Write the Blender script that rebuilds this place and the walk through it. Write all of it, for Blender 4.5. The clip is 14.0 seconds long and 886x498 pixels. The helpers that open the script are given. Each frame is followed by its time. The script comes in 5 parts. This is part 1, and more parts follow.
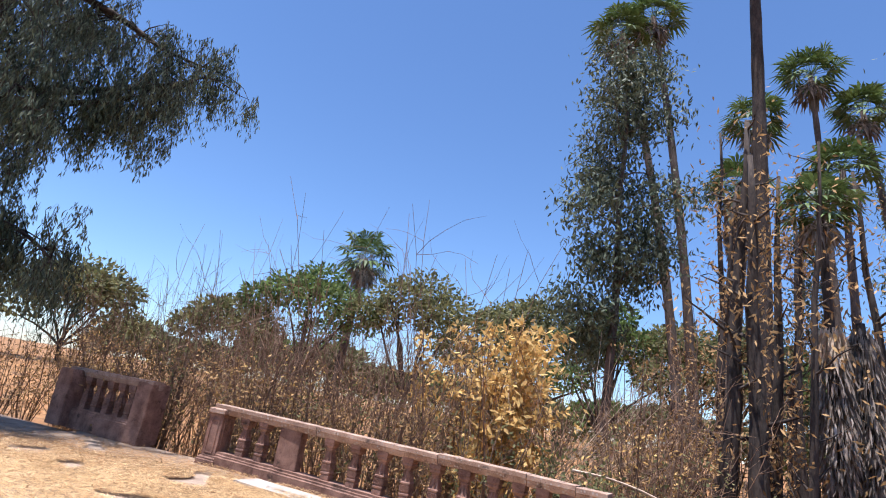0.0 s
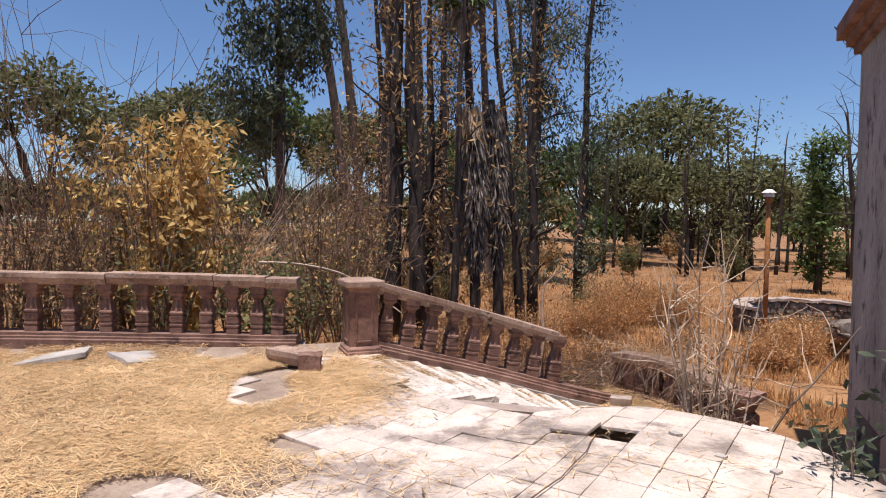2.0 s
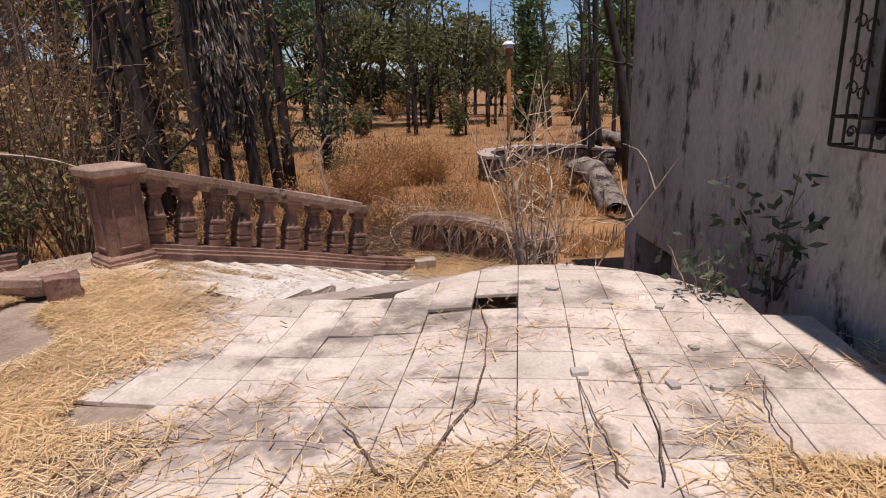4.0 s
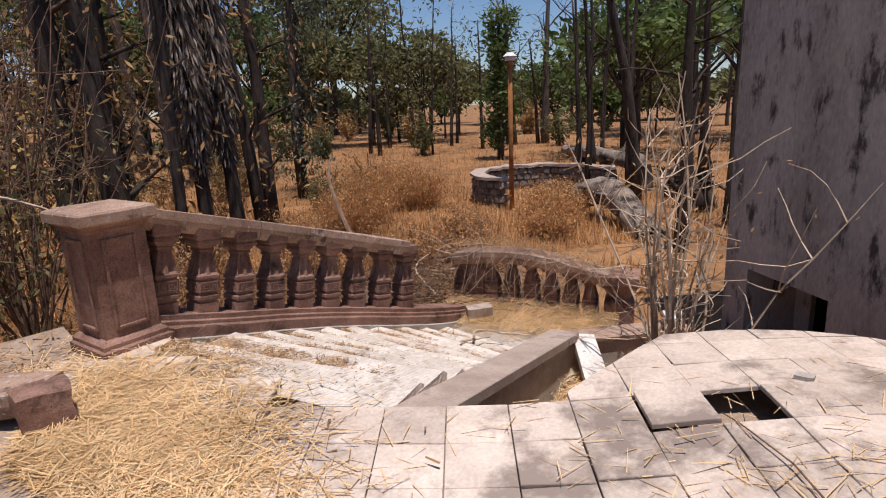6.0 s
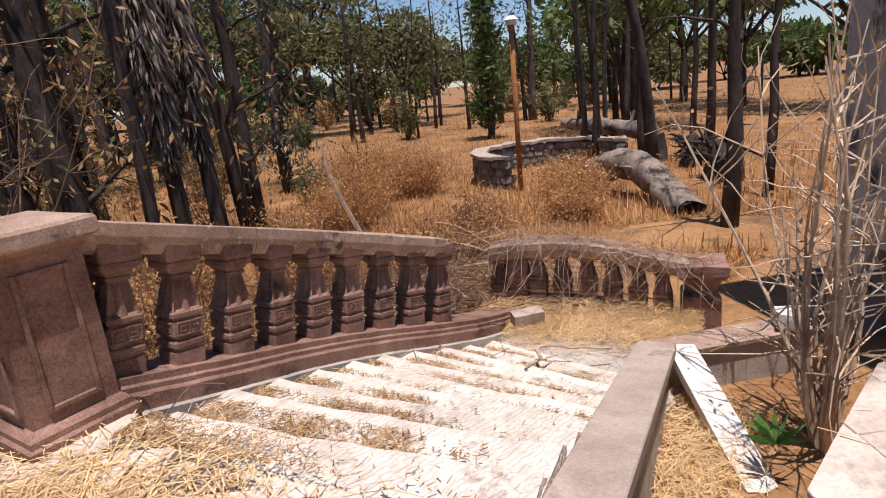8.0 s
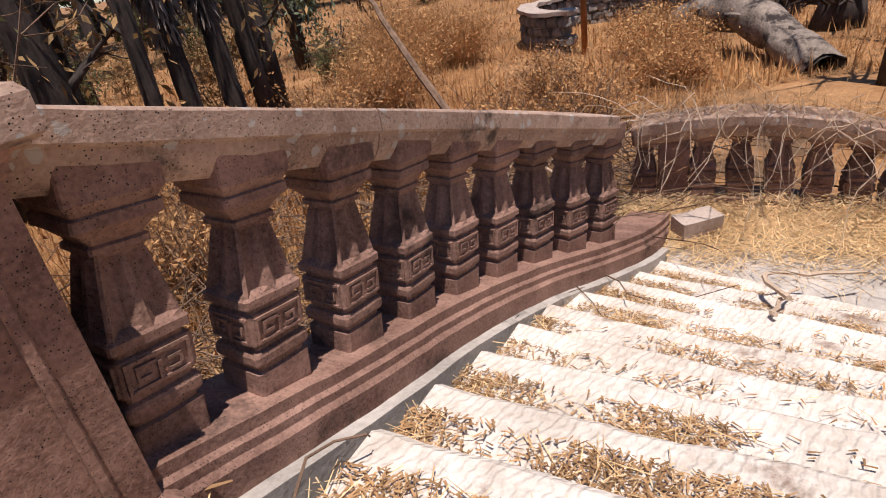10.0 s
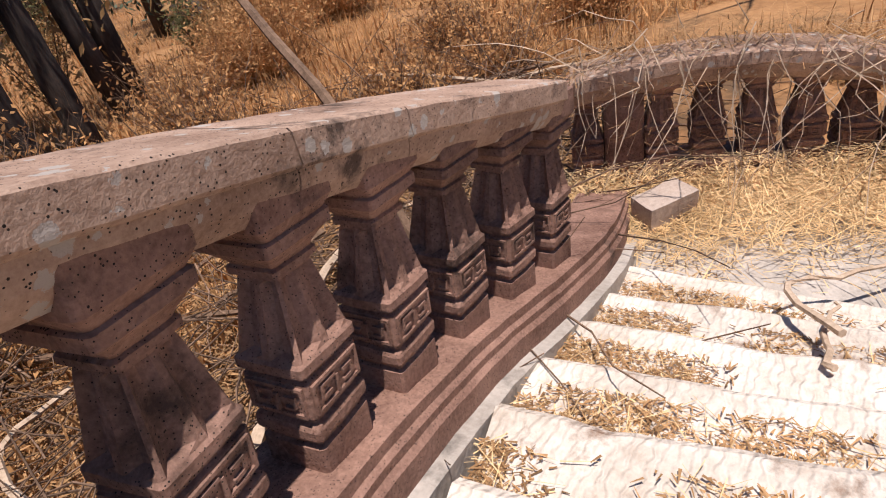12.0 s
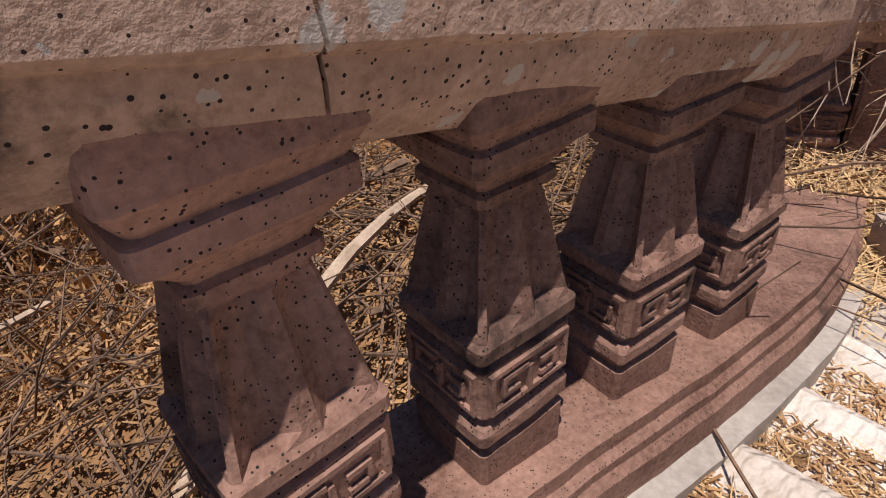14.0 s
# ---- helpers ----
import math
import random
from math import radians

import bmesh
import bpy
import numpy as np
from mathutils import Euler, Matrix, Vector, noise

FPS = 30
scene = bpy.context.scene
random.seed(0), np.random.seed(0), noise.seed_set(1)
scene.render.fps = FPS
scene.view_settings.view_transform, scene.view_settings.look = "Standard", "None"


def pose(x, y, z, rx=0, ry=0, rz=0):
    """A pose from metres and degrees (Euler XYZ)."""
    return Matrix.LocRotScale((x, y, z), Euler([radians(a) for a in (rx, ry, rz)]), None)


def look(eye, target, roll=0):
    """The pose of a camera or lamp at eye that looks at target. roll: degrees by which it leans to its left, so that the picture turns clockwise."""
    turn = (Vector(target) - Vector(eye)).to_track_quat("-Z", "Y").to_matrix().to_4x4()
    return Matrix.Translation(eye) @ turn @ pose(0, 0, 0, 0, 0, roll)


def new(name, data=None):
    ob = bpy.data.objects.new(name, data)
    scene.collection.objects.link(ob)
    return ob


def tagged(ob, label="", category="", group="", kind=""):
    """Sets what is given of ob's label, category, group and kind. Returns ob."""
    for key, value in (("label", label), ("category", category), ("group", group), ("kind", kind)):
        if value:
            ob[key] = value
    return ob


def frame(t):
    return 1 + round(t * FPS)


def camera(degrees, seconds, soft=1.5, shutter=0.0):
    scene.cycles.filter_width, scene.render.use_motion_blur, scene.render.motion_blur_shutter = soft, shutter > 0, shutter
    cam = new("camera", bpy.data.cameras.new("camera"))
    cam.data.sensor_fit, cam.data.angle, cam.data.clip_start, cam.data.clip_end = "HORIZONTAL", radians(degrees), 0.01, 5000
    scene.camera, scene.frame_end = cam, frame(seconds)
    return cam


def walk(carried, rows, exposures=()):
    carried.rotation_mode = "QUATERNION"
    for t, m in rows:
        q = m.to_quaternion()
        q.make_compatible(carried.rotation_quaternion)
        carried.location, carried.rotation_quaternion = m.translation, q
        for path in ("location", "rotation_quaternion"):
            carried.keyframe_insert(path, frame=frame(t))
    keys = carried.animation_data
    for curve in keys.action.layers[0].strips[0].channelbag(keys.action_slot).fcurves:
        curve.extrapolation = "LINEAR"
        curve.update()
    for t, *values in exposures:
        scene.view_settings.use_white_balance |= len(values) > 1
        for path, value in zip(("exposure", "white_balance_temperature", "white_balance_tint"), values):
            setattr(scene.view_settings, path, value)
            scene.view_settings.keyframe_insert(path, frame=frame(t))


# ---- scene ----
# seconds, stops, kelvin, tint
EXPOSURES = ((0.0, 0.95, 5750, 14), (0.6, 0.8, 5550, 14), (1.5, 0.45, 5800, 15), (2.5, 0.15, 6250, 16), (5.5, -0.2, 6250, 17), (6.5, 0.12, 6250, 16), (8.0, 0.22, 6250, 16), (12.5, 0.25, 6350, 16), (13.4, 0.28, 6350, 16), (14.0, 0.02, 6350, 16))
cam = camera(74.19, 14.0, 1.1)
# seconds, eye x, y, z, yaw, pitch, roll
ROWS = [
    (0.0, 2.005, -1.087, 1.488, 23.23, 15.33, 9.76),
    (0.5, 1.905, -0.930, 1.504, 23.10, 11.15, 9.21),
    (1.0, 1.866, -0.930, 1.526, 15.84, 6.92, 6.32),
    (1.5, 1.882, -0.948, 1.486, 4.90, 4.22, 3.86),
    (2.0, 1.858, -0.845, 1.565, -9.94, -2.30, 0.68),
    (2.5, 1.802, -0.571, 1.574, -22.56, -9.07, -0.27),
    (3.0, 1.647, -0.396, 1.510, -29.31, -13.72, -0.95),
    (5.5, 1.132, 1.867, 1.429, -41.52, -14.42, -2.14),
    (6.0, 1.259, 2.259, 1.412, -42.23, -13.74, -2.49),
    (6.5, 1.372, 2.630, 1.406, -43.06, -13.76, -3.19),
    (7.0, 1.500, 2.949, 1.332, -43.04, -13.81, -3.86),
    (7.5, 1.643, 3.222, 1.303, -43.30, -14.43, -4.57),
    (8.0, 1.750, 3.480, 1.249, -43.77, -15.31, -5.74),
    (8.5, 1.895, 3.909, 1.240, -43.69, -19.89, -6.24),
    (9.0, 2.070, 4.395, 1.167, -41.63, -24.30, -5.68),
    (11.3, 2.619, 5.682, 0.857, -44.77, -30.51, -12.05),
    (11.5, 2.768, 5.730, 0.857, -45.73, -31.75, -11.68),
    (12.0, 3.116, 5.795, 0.771, -48.66, -32.82, -12.86),
    (12.5, 3.413, 5.934, 0.675, -49.49, -34.37, -13.32),
    (13.0, 3.623, 6.084, 0.602, -49.03, -35.31, -12.55),
    (13.5, 3.799, 6.141, 0.528, -42.69, -36.40, -11.61),
    (14.0, 3.841, 6.243, 0.425, -30.49, -38.20, -11.00),
]
walk(cam, [(t, pose(x, y, z, 0, 0, yaw) @ pose(0, 0, 0, 90 + pitch, 0, 0) @ pose(0, 0, 0, 0, 0, roll)) for t, x, y, z, yaw, pitch, roll in ROWS], EXPOSURES)
# ---- end of path ----

# ---- world, sun and sky ----
SUN_EL, SUN_AZ = radians(79), radians(204)
world = bpy.data.worlds.new("world")
scene.world = world
world.use_nodes = True
sky = world.node_tree.nodes.new("ShaderNodeTexSky")
sky.sky_type, sky.sun_disc = "NISHITA", False
sky.sun_elevation, sky.sun_rotation = SUN_EL, SUN_AZ
sky.dust_density, sky.ozone_density, sky.air_density = 0.1, 6.0, 1.0
background = world.node_tree.nodes["Background"]
background.inputs["Strength"].default_value = 0.092
world.node_tree.links.new(sky.outputs[0], background.inputs["Color"])
sun_data = bpy.data.lights.new("sun", "SUN")
sun_data.energy, sun_data.angle, sun_data.color = 4.9, radians(0.53), (1.0, 0.94, 0.86)
sun = new("sun", sun_data)
sun.matrix_world = look(Vector((math.sin(SUN_AZ) * math.cos(SUN_EL), math.cos(SUN_AZ) * math.cos(SUN_EL), math.sin(SUN_EL))) * 60, (0, 0, 0))


# ---- materials ----
def mat(name, dark, light, scale=6.0, rough=0.85, bump=0.3, fine=60.0, stain=None, stain_scale=1.5, stain_at=0.6, vary=0.0, island=False, metal=0.0, trans=0.0, stretch=(1, 1, 1), chisel=0.0, pits=0.0, lichen=None):
    """A surface with colour at two scales, stains of their own shape, relief, and a little difference from piece to piece."""
    m = bpy.data.materials.new(name)
    m.use_nodes = True
    nt = m.node_tree
    n, l = nt.nodes, nt.links
    b = n["Principled BSDF"]
    b.inputs["Roughness"].default_value, b.inputs["Metallic"].default_value = rough, metal
    b.inputs["Specular IOR Level"].default_value = 0.25
    tc = n.new("ShaderNodeNewGeometry")
    mp = n.new("ShaderNodeMapping")
    mp.inputs["Scale"].default_value = stretch
    l.new(tc.outputs["Position"], mp.inputs[0])
    big, small = n.new("ShaderNodeTexNoise"), n.new("ShaderNodeTexNoise")
    for t, s, d in ((big, scale, 6), (small, fine, 4)):
        t.inputs["Scale"].default_value, t.inputs["Detail"].default_value, t.inputs["Roughness"].default_value = s, d, 0.65
        l.new(mp.outputs[0], t.inputs["Vector"])
    mixer = n.new("ShaderNodeMath")
    mixer.operation = "MULTIPLY_ADD"
    l.new(small.outputs[0], mixer.inputs[0])
    mixer.inputs[1].default_value = 0.6
    l.new(big.outputs[0], mixer.inputs[2])
    ramp = n.new("ShaderNodeValToRGB")
    ramp.color_ramp.elements[0].position, ramp.color_ramp.elements[1].position = 0.58, 1.0
    ramp.color_ramp.elements[0].color, ramp.color_ramp.elements[1].color = (*dark, 1), (*light, 1)
    l.new(mixer.outputs[0], ramp.inputs[0])
    colour = ramp.outputs[0]
    if stain:
        st = n.new("ShaderNodeTexNoise")
        st.inputs["Scale"].default_value, st.inputs["Detail"].default_value, st.inputs["Roughness"].default_value = stain_scale, 8, 0.7
        l.new(mp.outputs[0], st.inputs["Vector"])
        sr = n.new("ShaderNodeValToRGB")
        sr.color_ramp.elements[0].position, sr.color_ramp.elements[1].position = stain_at - 0.04, stain_at + 0.07
        l.new(st.outputs[0], sr.inputs[0])
        mx = n.new("ShaderNodeMix")
        mx.data_type = "RGBA"
        l.new(sr.outputs[0], mx.inputs[0])
        l.new(colour, mx.inputs[6])
        mx.inputs[7].default_value = (*stain, 1)
        colour = mx.outputs[2]
    pit = None
    if pits:
        vo, gate, edge = n.new("ShaderNodeTexVoronoi"), n.new("ShaderNodeTexNoise"), n.new("ShaderNodeMath")
        vo.inputs["Scale"].default_value, gate.inputs["Scale"].default_value = pits, pits * 0.22
        edge.operation = "MULTIPLY"
        pit = n.new("ShaderNodeMath")
        pit.operation = "LESS_THAN"
        for t in (vo, gate):
            l.new(tc.outputs["Position"], t.inputs["Vector"])
        l.new(gate.outputs[0], edge.inputs[0])
        edge.inputs[1].default_value = 0.34
        l.new(vo.outputs["Distance"], pit.inputs[0])
        l.new(edge.outputs[0], pit.inputs[1])
        dk = n.new("ShaderNodeMix")
        dk.data_type = "RGBA"
        l.new(pit.outputs[0], dk.inputs[0])
        l.new(colour, dk.inputs[6])
        dk.inputs[7].default_value = (0.025, 0.018, 0.015, 1)
        colour = dk.outputs[2]
    if lichen:
        lv, lg = n.new("ShaderNodeTexVoronoi"), n.new("ShaderNodeTexNoise")
        lv.inputs["Scale"].default_value, lg.inputs["Scale"].default_value, lg.inputs["Detail"].default_value = 19.0, 7.0, 5
        warp = n.new("ShaderNodeMath")
        warp.operation = "MULTIPLY_ADD"
        for t in (lv, lg):
            l.new(tc.outputs["Position"], t.inputs["Vector"])
        l.new(small.outputs[0], warp.inputs[0])
        warp.inputs[1].default_value = 0.5
        l.new(lv.outputs["Distance"], warp.inputs[2])
        cut, limit = n.new("ShaderNodeMath"), n.new("ShaderNodeMath")
        limit.operation, cut.operation = "MULTIPLY", "LESS_THAN"
        l.new(lg.outputs[0], limit.inputs[0])
        limit.inputs[1].default_value = 0.92
        l.new(warp.outputs[0], cut.inputs[0])
        l.new(limit.outputs[0], cut.inputs[1])
        lm = n.new("ShaderNodeMix")
        lm.data_type = "RGBA"
        l.new(cut.outputs[0], lm.inputs[0])
        l.new(colour, lm.inputs[6])
        lm.inputs[7].default_value = (*lichen, 1)
        colour = lm.outputs[2]
    if vary:
        src = n.new("ShaderNodeNewGeometry") if island else n.new("ShaderNodeObjectInfo")
        ma = n.new("ShaderNodeMath")
        ma.operation = "MULTIPLY_ADD"
        l.new(src.outputs["Random Per Island" if island else "Random"], ma.inputs[0])
        ma.inputs[1].default_value, ma.inputs[2].default_value = 2 * vary, 1 - vary
        hs = n.new("ShaderNodeHueSaturation")
        l.new(ma.outputs[0], hs.inputs["Value"])
        l.new(colour, hs.inputs["Color"])
        colour = hs.outputs[0]
    l.new(colour, b.inputs["Base Color"])
    if bump:
        bp = n.new("ShaderNodeBump")
        bp.inputs["Strength"].default_value, bp.inputs["Distance"].default_value = bump, 0.02
        height = mixer.outputs[0]
        if chisel:
            wave = n.new("ShaderNodeTexWave")
            wave.bands_direction = "Y"
            wave.inputs["Scale"].default_value, wave.inputs["Distortion"].default_value, wave.inputs["Detail"].default_value, wave.inputs["Detail Scale"].default_value = chisel, 5.0, 1.0, 2.2
            l.new(mp.outputs[0], wave.inputs["Vector"])
            both = n.new("ShaderNodeMath")
            both.operation = "MULTIPLY_ADD"
            l.new(wave.outputs["Fac"], both.inputs[0])
            both.inputs[1].default_value = 0.35
            l.new(height, both.inputs[2])
            height = both.outputs[0]
        if pit:
            hole = n.new("ShaderNodeMath")
            hole.operation = "MULTIPLY_ADD"
            l.new(pit.outputs[0], hole.inputs[0])
            hole.inputs[1].default_value = -0.5
            l.new(height, hole.inputs[2])
            height = hole.outputs[0]
        l.new(height, bp.inputs["Height"])
        l.new(bp.outputs[0], b.inputs["Normal"])
    if trans:
        out = n["Material Output"]
        tr, ms = n.new("ShaderNodeBsdfTranslucent"), n.new("ShaderNodeMixShader")
        l.new(colour, tr.inputs[0])
        ms.inputs[0].default_value = trans
        l.new(b.outputs[0], ms.inputs[1])
        l.new(tr.outputs[0], ms.inputs[2])
        l.new(ms.outputs[0], out.inputs[0])
    return m


M_STONE = mat("cantera_stone", (0.125, 0.064, 0.045), (0.36, 0.21, 0.155), 4, 0.9, 0.35, 90, stain=(0.075, 0.045, 0.034), stain_scale=3.2, stain_at=0.60, vary=0.10, pits=130.0)
M_COPING = mat("weathered_coping", (0.24, 0.145, 0.10), (0.50, 0.345, 0.255), 4, 0.9, 0.35, 90, stain=(0.10, 0.068, 0.052), stain_scale=6, stain_at=0.60, vary=0.08, pits=110.0, lichen=(0.42, 0.36, 0.31))
M_SMOOTH = mat("smooth_coping", (0.30, 0.225, 0.18), (0.50, 0.40, 0.33), 3, 0.85, 0.2, 60, stain=(0.20, 0.15, 0.12), stain_scale=3, stain_at=0.62)
M_CONCRETE = mat("grey_cement", (0.30, 0.26, 0.22), (0.52, 0.46, 0.40), 3, 0.9, 0.3, 50, stain=(0.16, 0.14, 0.12), stain_scale=2.5, stain_at=0.62)
M_TILE = mat("pale_floor_tile", (0.44, 0.35, 0.28), (0.72, 0.60, 0.50), 2.5, 0.8, 0.25, 45, stain=(0.28, 0.22, 0.18), stain_scale=1.6, stain_at=0.53, vary=0.10)
M_BED = mat("mortar_bed", (0.21, 0.145, 0.10), (0.43, 0.325, 0.24), 3, 0.95, 0.6, 45, stain=(0.33, 0.25, 0.185), stain_scale=1.4, stain_at=0.58)
M_STEP = mat("worn_plastered_step", (0.48, 0.40, 0.32), (0.76, 0.68, 0.59), 3.5, 0.85, 0.7, 30, stain=(0.24, 0.15, 0.10), stain_scale=3.2, stain_at=0.60, vary=0.05, chisel=11.0)
M_WALL = mat("old_grey_plaster", (0.26, 0.235, 0.215), (0.50, 0.465, 0.43), 1.3, 0.95, 0.5, 34, stain=(0.075, 0.065, 0.06), stain_scale=5.5, stain_at=0.575, stretch=(1, 1, 0.42))
M_BRICK = mat("red_brick", (0.14, 0.055, 0.03), (0.34, 0.15, 0.085), 9, 0.95, 0.8, 60, stain=(0.17, 0.125, 0.09), stain_scale=7, stain_at=0.52, vary=0.35)
M_MORTAR = mat("sandy_mortar", (0.22, 0.16, 0.11), (0.36, 0.28, 0.2), 6, 0.95, 0.6)
M_IRON = mat("black_iron", (0.012, 0.011, 0.010), (0.05, 0.035, 0.028), 10, 0.6, 0.3)
M_RUST = mat("rusty_steel", (0.22, 0.08, 0.025), (0.45, 0.2, 0.07), 8, 0.85, 0.3)
M_WHITE = mat("white_enamel", (0.6, 0.6, 0.58), (0.8, 0.8, 0.78), 8, 0.5, 0.0)
M_WHITESTONE = mat("broken_white_stone", (0.52, 0.46, 0.40), (0.82, 0.78, 0.72), 6, 0.85, 0.5, 50)
M_RUBBLE = mat("grey_rubble_stone", (0.10, 0.085, 0.07), (0.30, 0.26, 0.22), 8, 0.95, 0.6, vary=0.3)
# wood grain in near-black, for the shade inside the window opening
M_DARKWOOD = mat("shade_black_wood", (0.006, 0.005, 0.004), (0.02, 0.015, 0.011), 9, 0.8, 0.3, 60, stretch=(1, 1, 0.15))
# near-black colour stands for the room's missing light
M_DARKROOM = mat("unlit_black_room", (0.003, 0.003, 0.003), (0.009, 0.008, 0.007), 3, 0.95, 0.2)
M_EARTH = mat("dry_grass_earth", (0.19, 0.09, 0.036), (0.40, 0.21, 0.09), 0.8, 0.95, 1.0, 14, stain=(0.13, 0.075, 0.038), stain_scale=1.1, stain_at=0.56)
M_GRASS = mat("dry_orange_grass", (0.36, 0.17, 0.065), (0.64, 0.37, 0.16), 0.7, 0.9, 0, 6, vary=0.35, island=True, trans=0.3)
M_STRAWPALE = mat("pale_straw", (0.52, 0.33, 0.15), (0.84, 0.60, 0.33), 1.2, 0.85, 0, 15, vary=0.3, island=True, trans=0.15)
M_STRAWDARK = mat("brown_leaf_litter", (0.20, 0.11, 0.05), (0.48, 0.28, 0.13), 1.5, 0.9, 0, 20, vary=0.4, island=True, trans=0.15)
M_TWIG = mat("dry_brown_twig", (0.08, 0.048, 0.03), (0.25, 0.155, 0.10), 8, 0.9, 0.2, 60, vary=0.3, island=True)
M_TWIGPALE = mat("bleached_twig", (0.34, 0.24, 0.16), (0.62, 0.47, 0.34), 8, 0.9, 0.2, 60, vary=0.25, island=True)
M_BARK = mat("grey_brown_bark", (0.04, 0.03, 0.025), (0.15, 0.115, 0.095), 5, 0.95, 0.8, 30, stretch=(1, 1, 0.25))
M_BARKDARK = mat("scorched_bark", (0.018, 0.014, 0.012), (0.09, 0.068, 0.055), 5, 0.95, 0.8, 30, stretch=(1, 1, 0.3))
M_LOG = mat("bleached_log", (0.12, 0.09, 0.07), (0.36, 0.285, 0.225), 4, 0.9, 0.9, 30, stain=(0.04, 0.03, 0.026), stain_scale=3.0, stain_at=0.53)
M_EUC = mat("grey_green_leaf", (0.040, 0.058, 0.032), (0.15, 0.165, 0.10), 1.0, 0.6, 0, 8, vary=0.45, island=True, trans=0.2)
M_GREEN = mat("green_leaf", (0.05, 0.085, 0.02), (0.17, 0.22, 0.07), 0.5, 0.6, 0, 4, vary=0.45, island=True, trans=0.4)
M_OLIVE = mat("olive_leaf", (0.08, 0.088, 0.032), (0.23, 0.215, 0.095), 0.5, 0.7, 0, 4, vary=0.45, island=True, trans=0.4)
M_YELLOW = mat("yellowed_leaf", (0.42, 0.24, 0.07), (0.78, 0.54, 0.20), 1.5, 0.7, 0, 8, vary=0.35, island=True, trans=0.35)
M_DRYLEAF = mat("brown_dry_leaf", (0.24, 0.13, 0.05), (0.50, 0.32, 0.14), 1.5, 0.8, 0, 8, vary=0.4, island=True, trans=0.3)
M_PALM = mat("palm_frond", (0.035, 0.065, 0.016), (0.14, 0.19, 0.06), 1.0, 0.5, 0, 8, vary=0.35, island=True, trans=0.2)
M_SKIRT = mat("dead_palm_frond", (0.10, 0.08, 0.065), (0.36, 0.29, 0.23), 1.4, 0.9, 0, 8, vary=0.45, island=True, trans=0.1)
M_SKIRTPALE = mat("bleached_palm_frond", (0.42, 0.30, 0.19), (0.72, 0.56, 0.40), 1.4, 0.9, 0, 8, vary=0.3, island=True, trans=0.15)


# ---- building blocks ----
def link_mesh(name, data, parent=None, label=""):
    ob = new(name, data)
    if parent is not None:
        ob.parent = parent
    return tagged(ob, label)


def part(name, bm, material, parent=None, label="", smooth=False):
    """Links a bmesh as one mesh object under a thing or a part."""
    me = bpy.data.meshes.new(name)
    bm.normal_update()
    bm.to_mesh(me)
    bm.free()
    me.materials.append(material)
    if smooth:
        me.polygons.foreach_set("use_smooth", [True] * len(me.polygons))
    return link_mesh(name, me, parent, label)


def thing(name, label, category, at=(0, 0, 0), group="", kind=""):
    e = new(name)
    e.empty_display_size = 0.1
    e.location = at
    return tagged(e, label, category, group, kind)


class Buf:
    """Vertices and faces gathered for one mesh."""

    def __init__(self):
        self.v, self.f = [], []

    def tube(self, pts, r0, r1, sides=5, cap=True):
        n, base = len(pts), len(self.v)
        pts = [Vector(p) for p in pts]
        for i, p in enumerate(pts):
            d = (pts[min(i + 1, n - 1)] - pts[max(i - 1, 0)]).normalized()
            a = d.orthogonal().normalized() if abs(d.z) < 0.9 else Vector((1, 0, 0)) - d * d.x
            a.normalize()
            b, r = d.cross(a), r0 + (r1 - r0) * i / (n - 1)
            for k in range(sides):
                w = 2 * math.pi * k / sides
                self.v.append(p + (a * math.cos(w) + b * math.sin(w)) * r)
        for i in range(n - 1):
            for k in range(sides):
                k2 = (k + 1) % sides
                self.f.append((base + i * sides + k, base + i * sides + k2, base + (i + 1) * sides + k2, base + (i + 1) * sides + k))
        if cap:
            self.f.append(tuple(base + k for k in range(sides))[::-1])
            self.f.append(tuple(base + (n - 1) * sides + k for k in range(sides)))

    def leaf(self, p, d, w, length):
        """A pointed leaf from p along d."""
        d = Vector(d).normalized()
        s = d.cross(Vector((RND.uniform(-1, 1), RND.uniform(-1, 1), RND.uniform(-1, 1))))
        s = s.normalized() * w / 2 if s.length > 1e-4 else Vector((w / 2, 0, 0))
        p, k = Vector(p), len(self.v)
        self.v += [p, p + d * length * 0.45 + s, p + d * length, p + d * length * 0.45 - s]
        self.f.append((k, k + 1, k + 2, k + 3))

    def mesh(self, name, material, smooth=False):
        me = bpy.data.meshes.new(name)
        me.from_pydata([tuple(v) for v in self.v], [], self.f)
        me.materials.append(material)
        if smooth:
            me.polygons.foreach_set("use_smooth", [True] * len(me.polygons))
        return me

    def put(self, name, material, parent=None, label="", smooth=False):
        return link_mesh(name, self.mesh(name, material, smooth), parent, label)


RND = random.Random(7)


def rand_dir(up=0.0):
    v = Vector((RND.gauss(0, 1), RND.gauss(0, 1), RND.gauss(0, 1) + up))
    return v.normalized()


def add_box(bm, x0, y0, z0, x1, y1, z1, m=None):
    """A box with its own eight corners."""
    vs = [bm.verts.new((x, y, z)) for z in (z0, z1) for x, y in ((x0, y0), (x1, y0), (x1, y1), (x0, y1))]
    if m is not None:
        for v in vs:
            v.co = m @ v.co
    for f in ((3, 2, 1, 0), (4, 5, 6, 7), (0, 1, 5, 4), (1, 2, 6, 5), (2, 3, 7, 6), (3, 0, 4, 7)):
        bm.faces.new([vs[i] for i in f])
    return vs


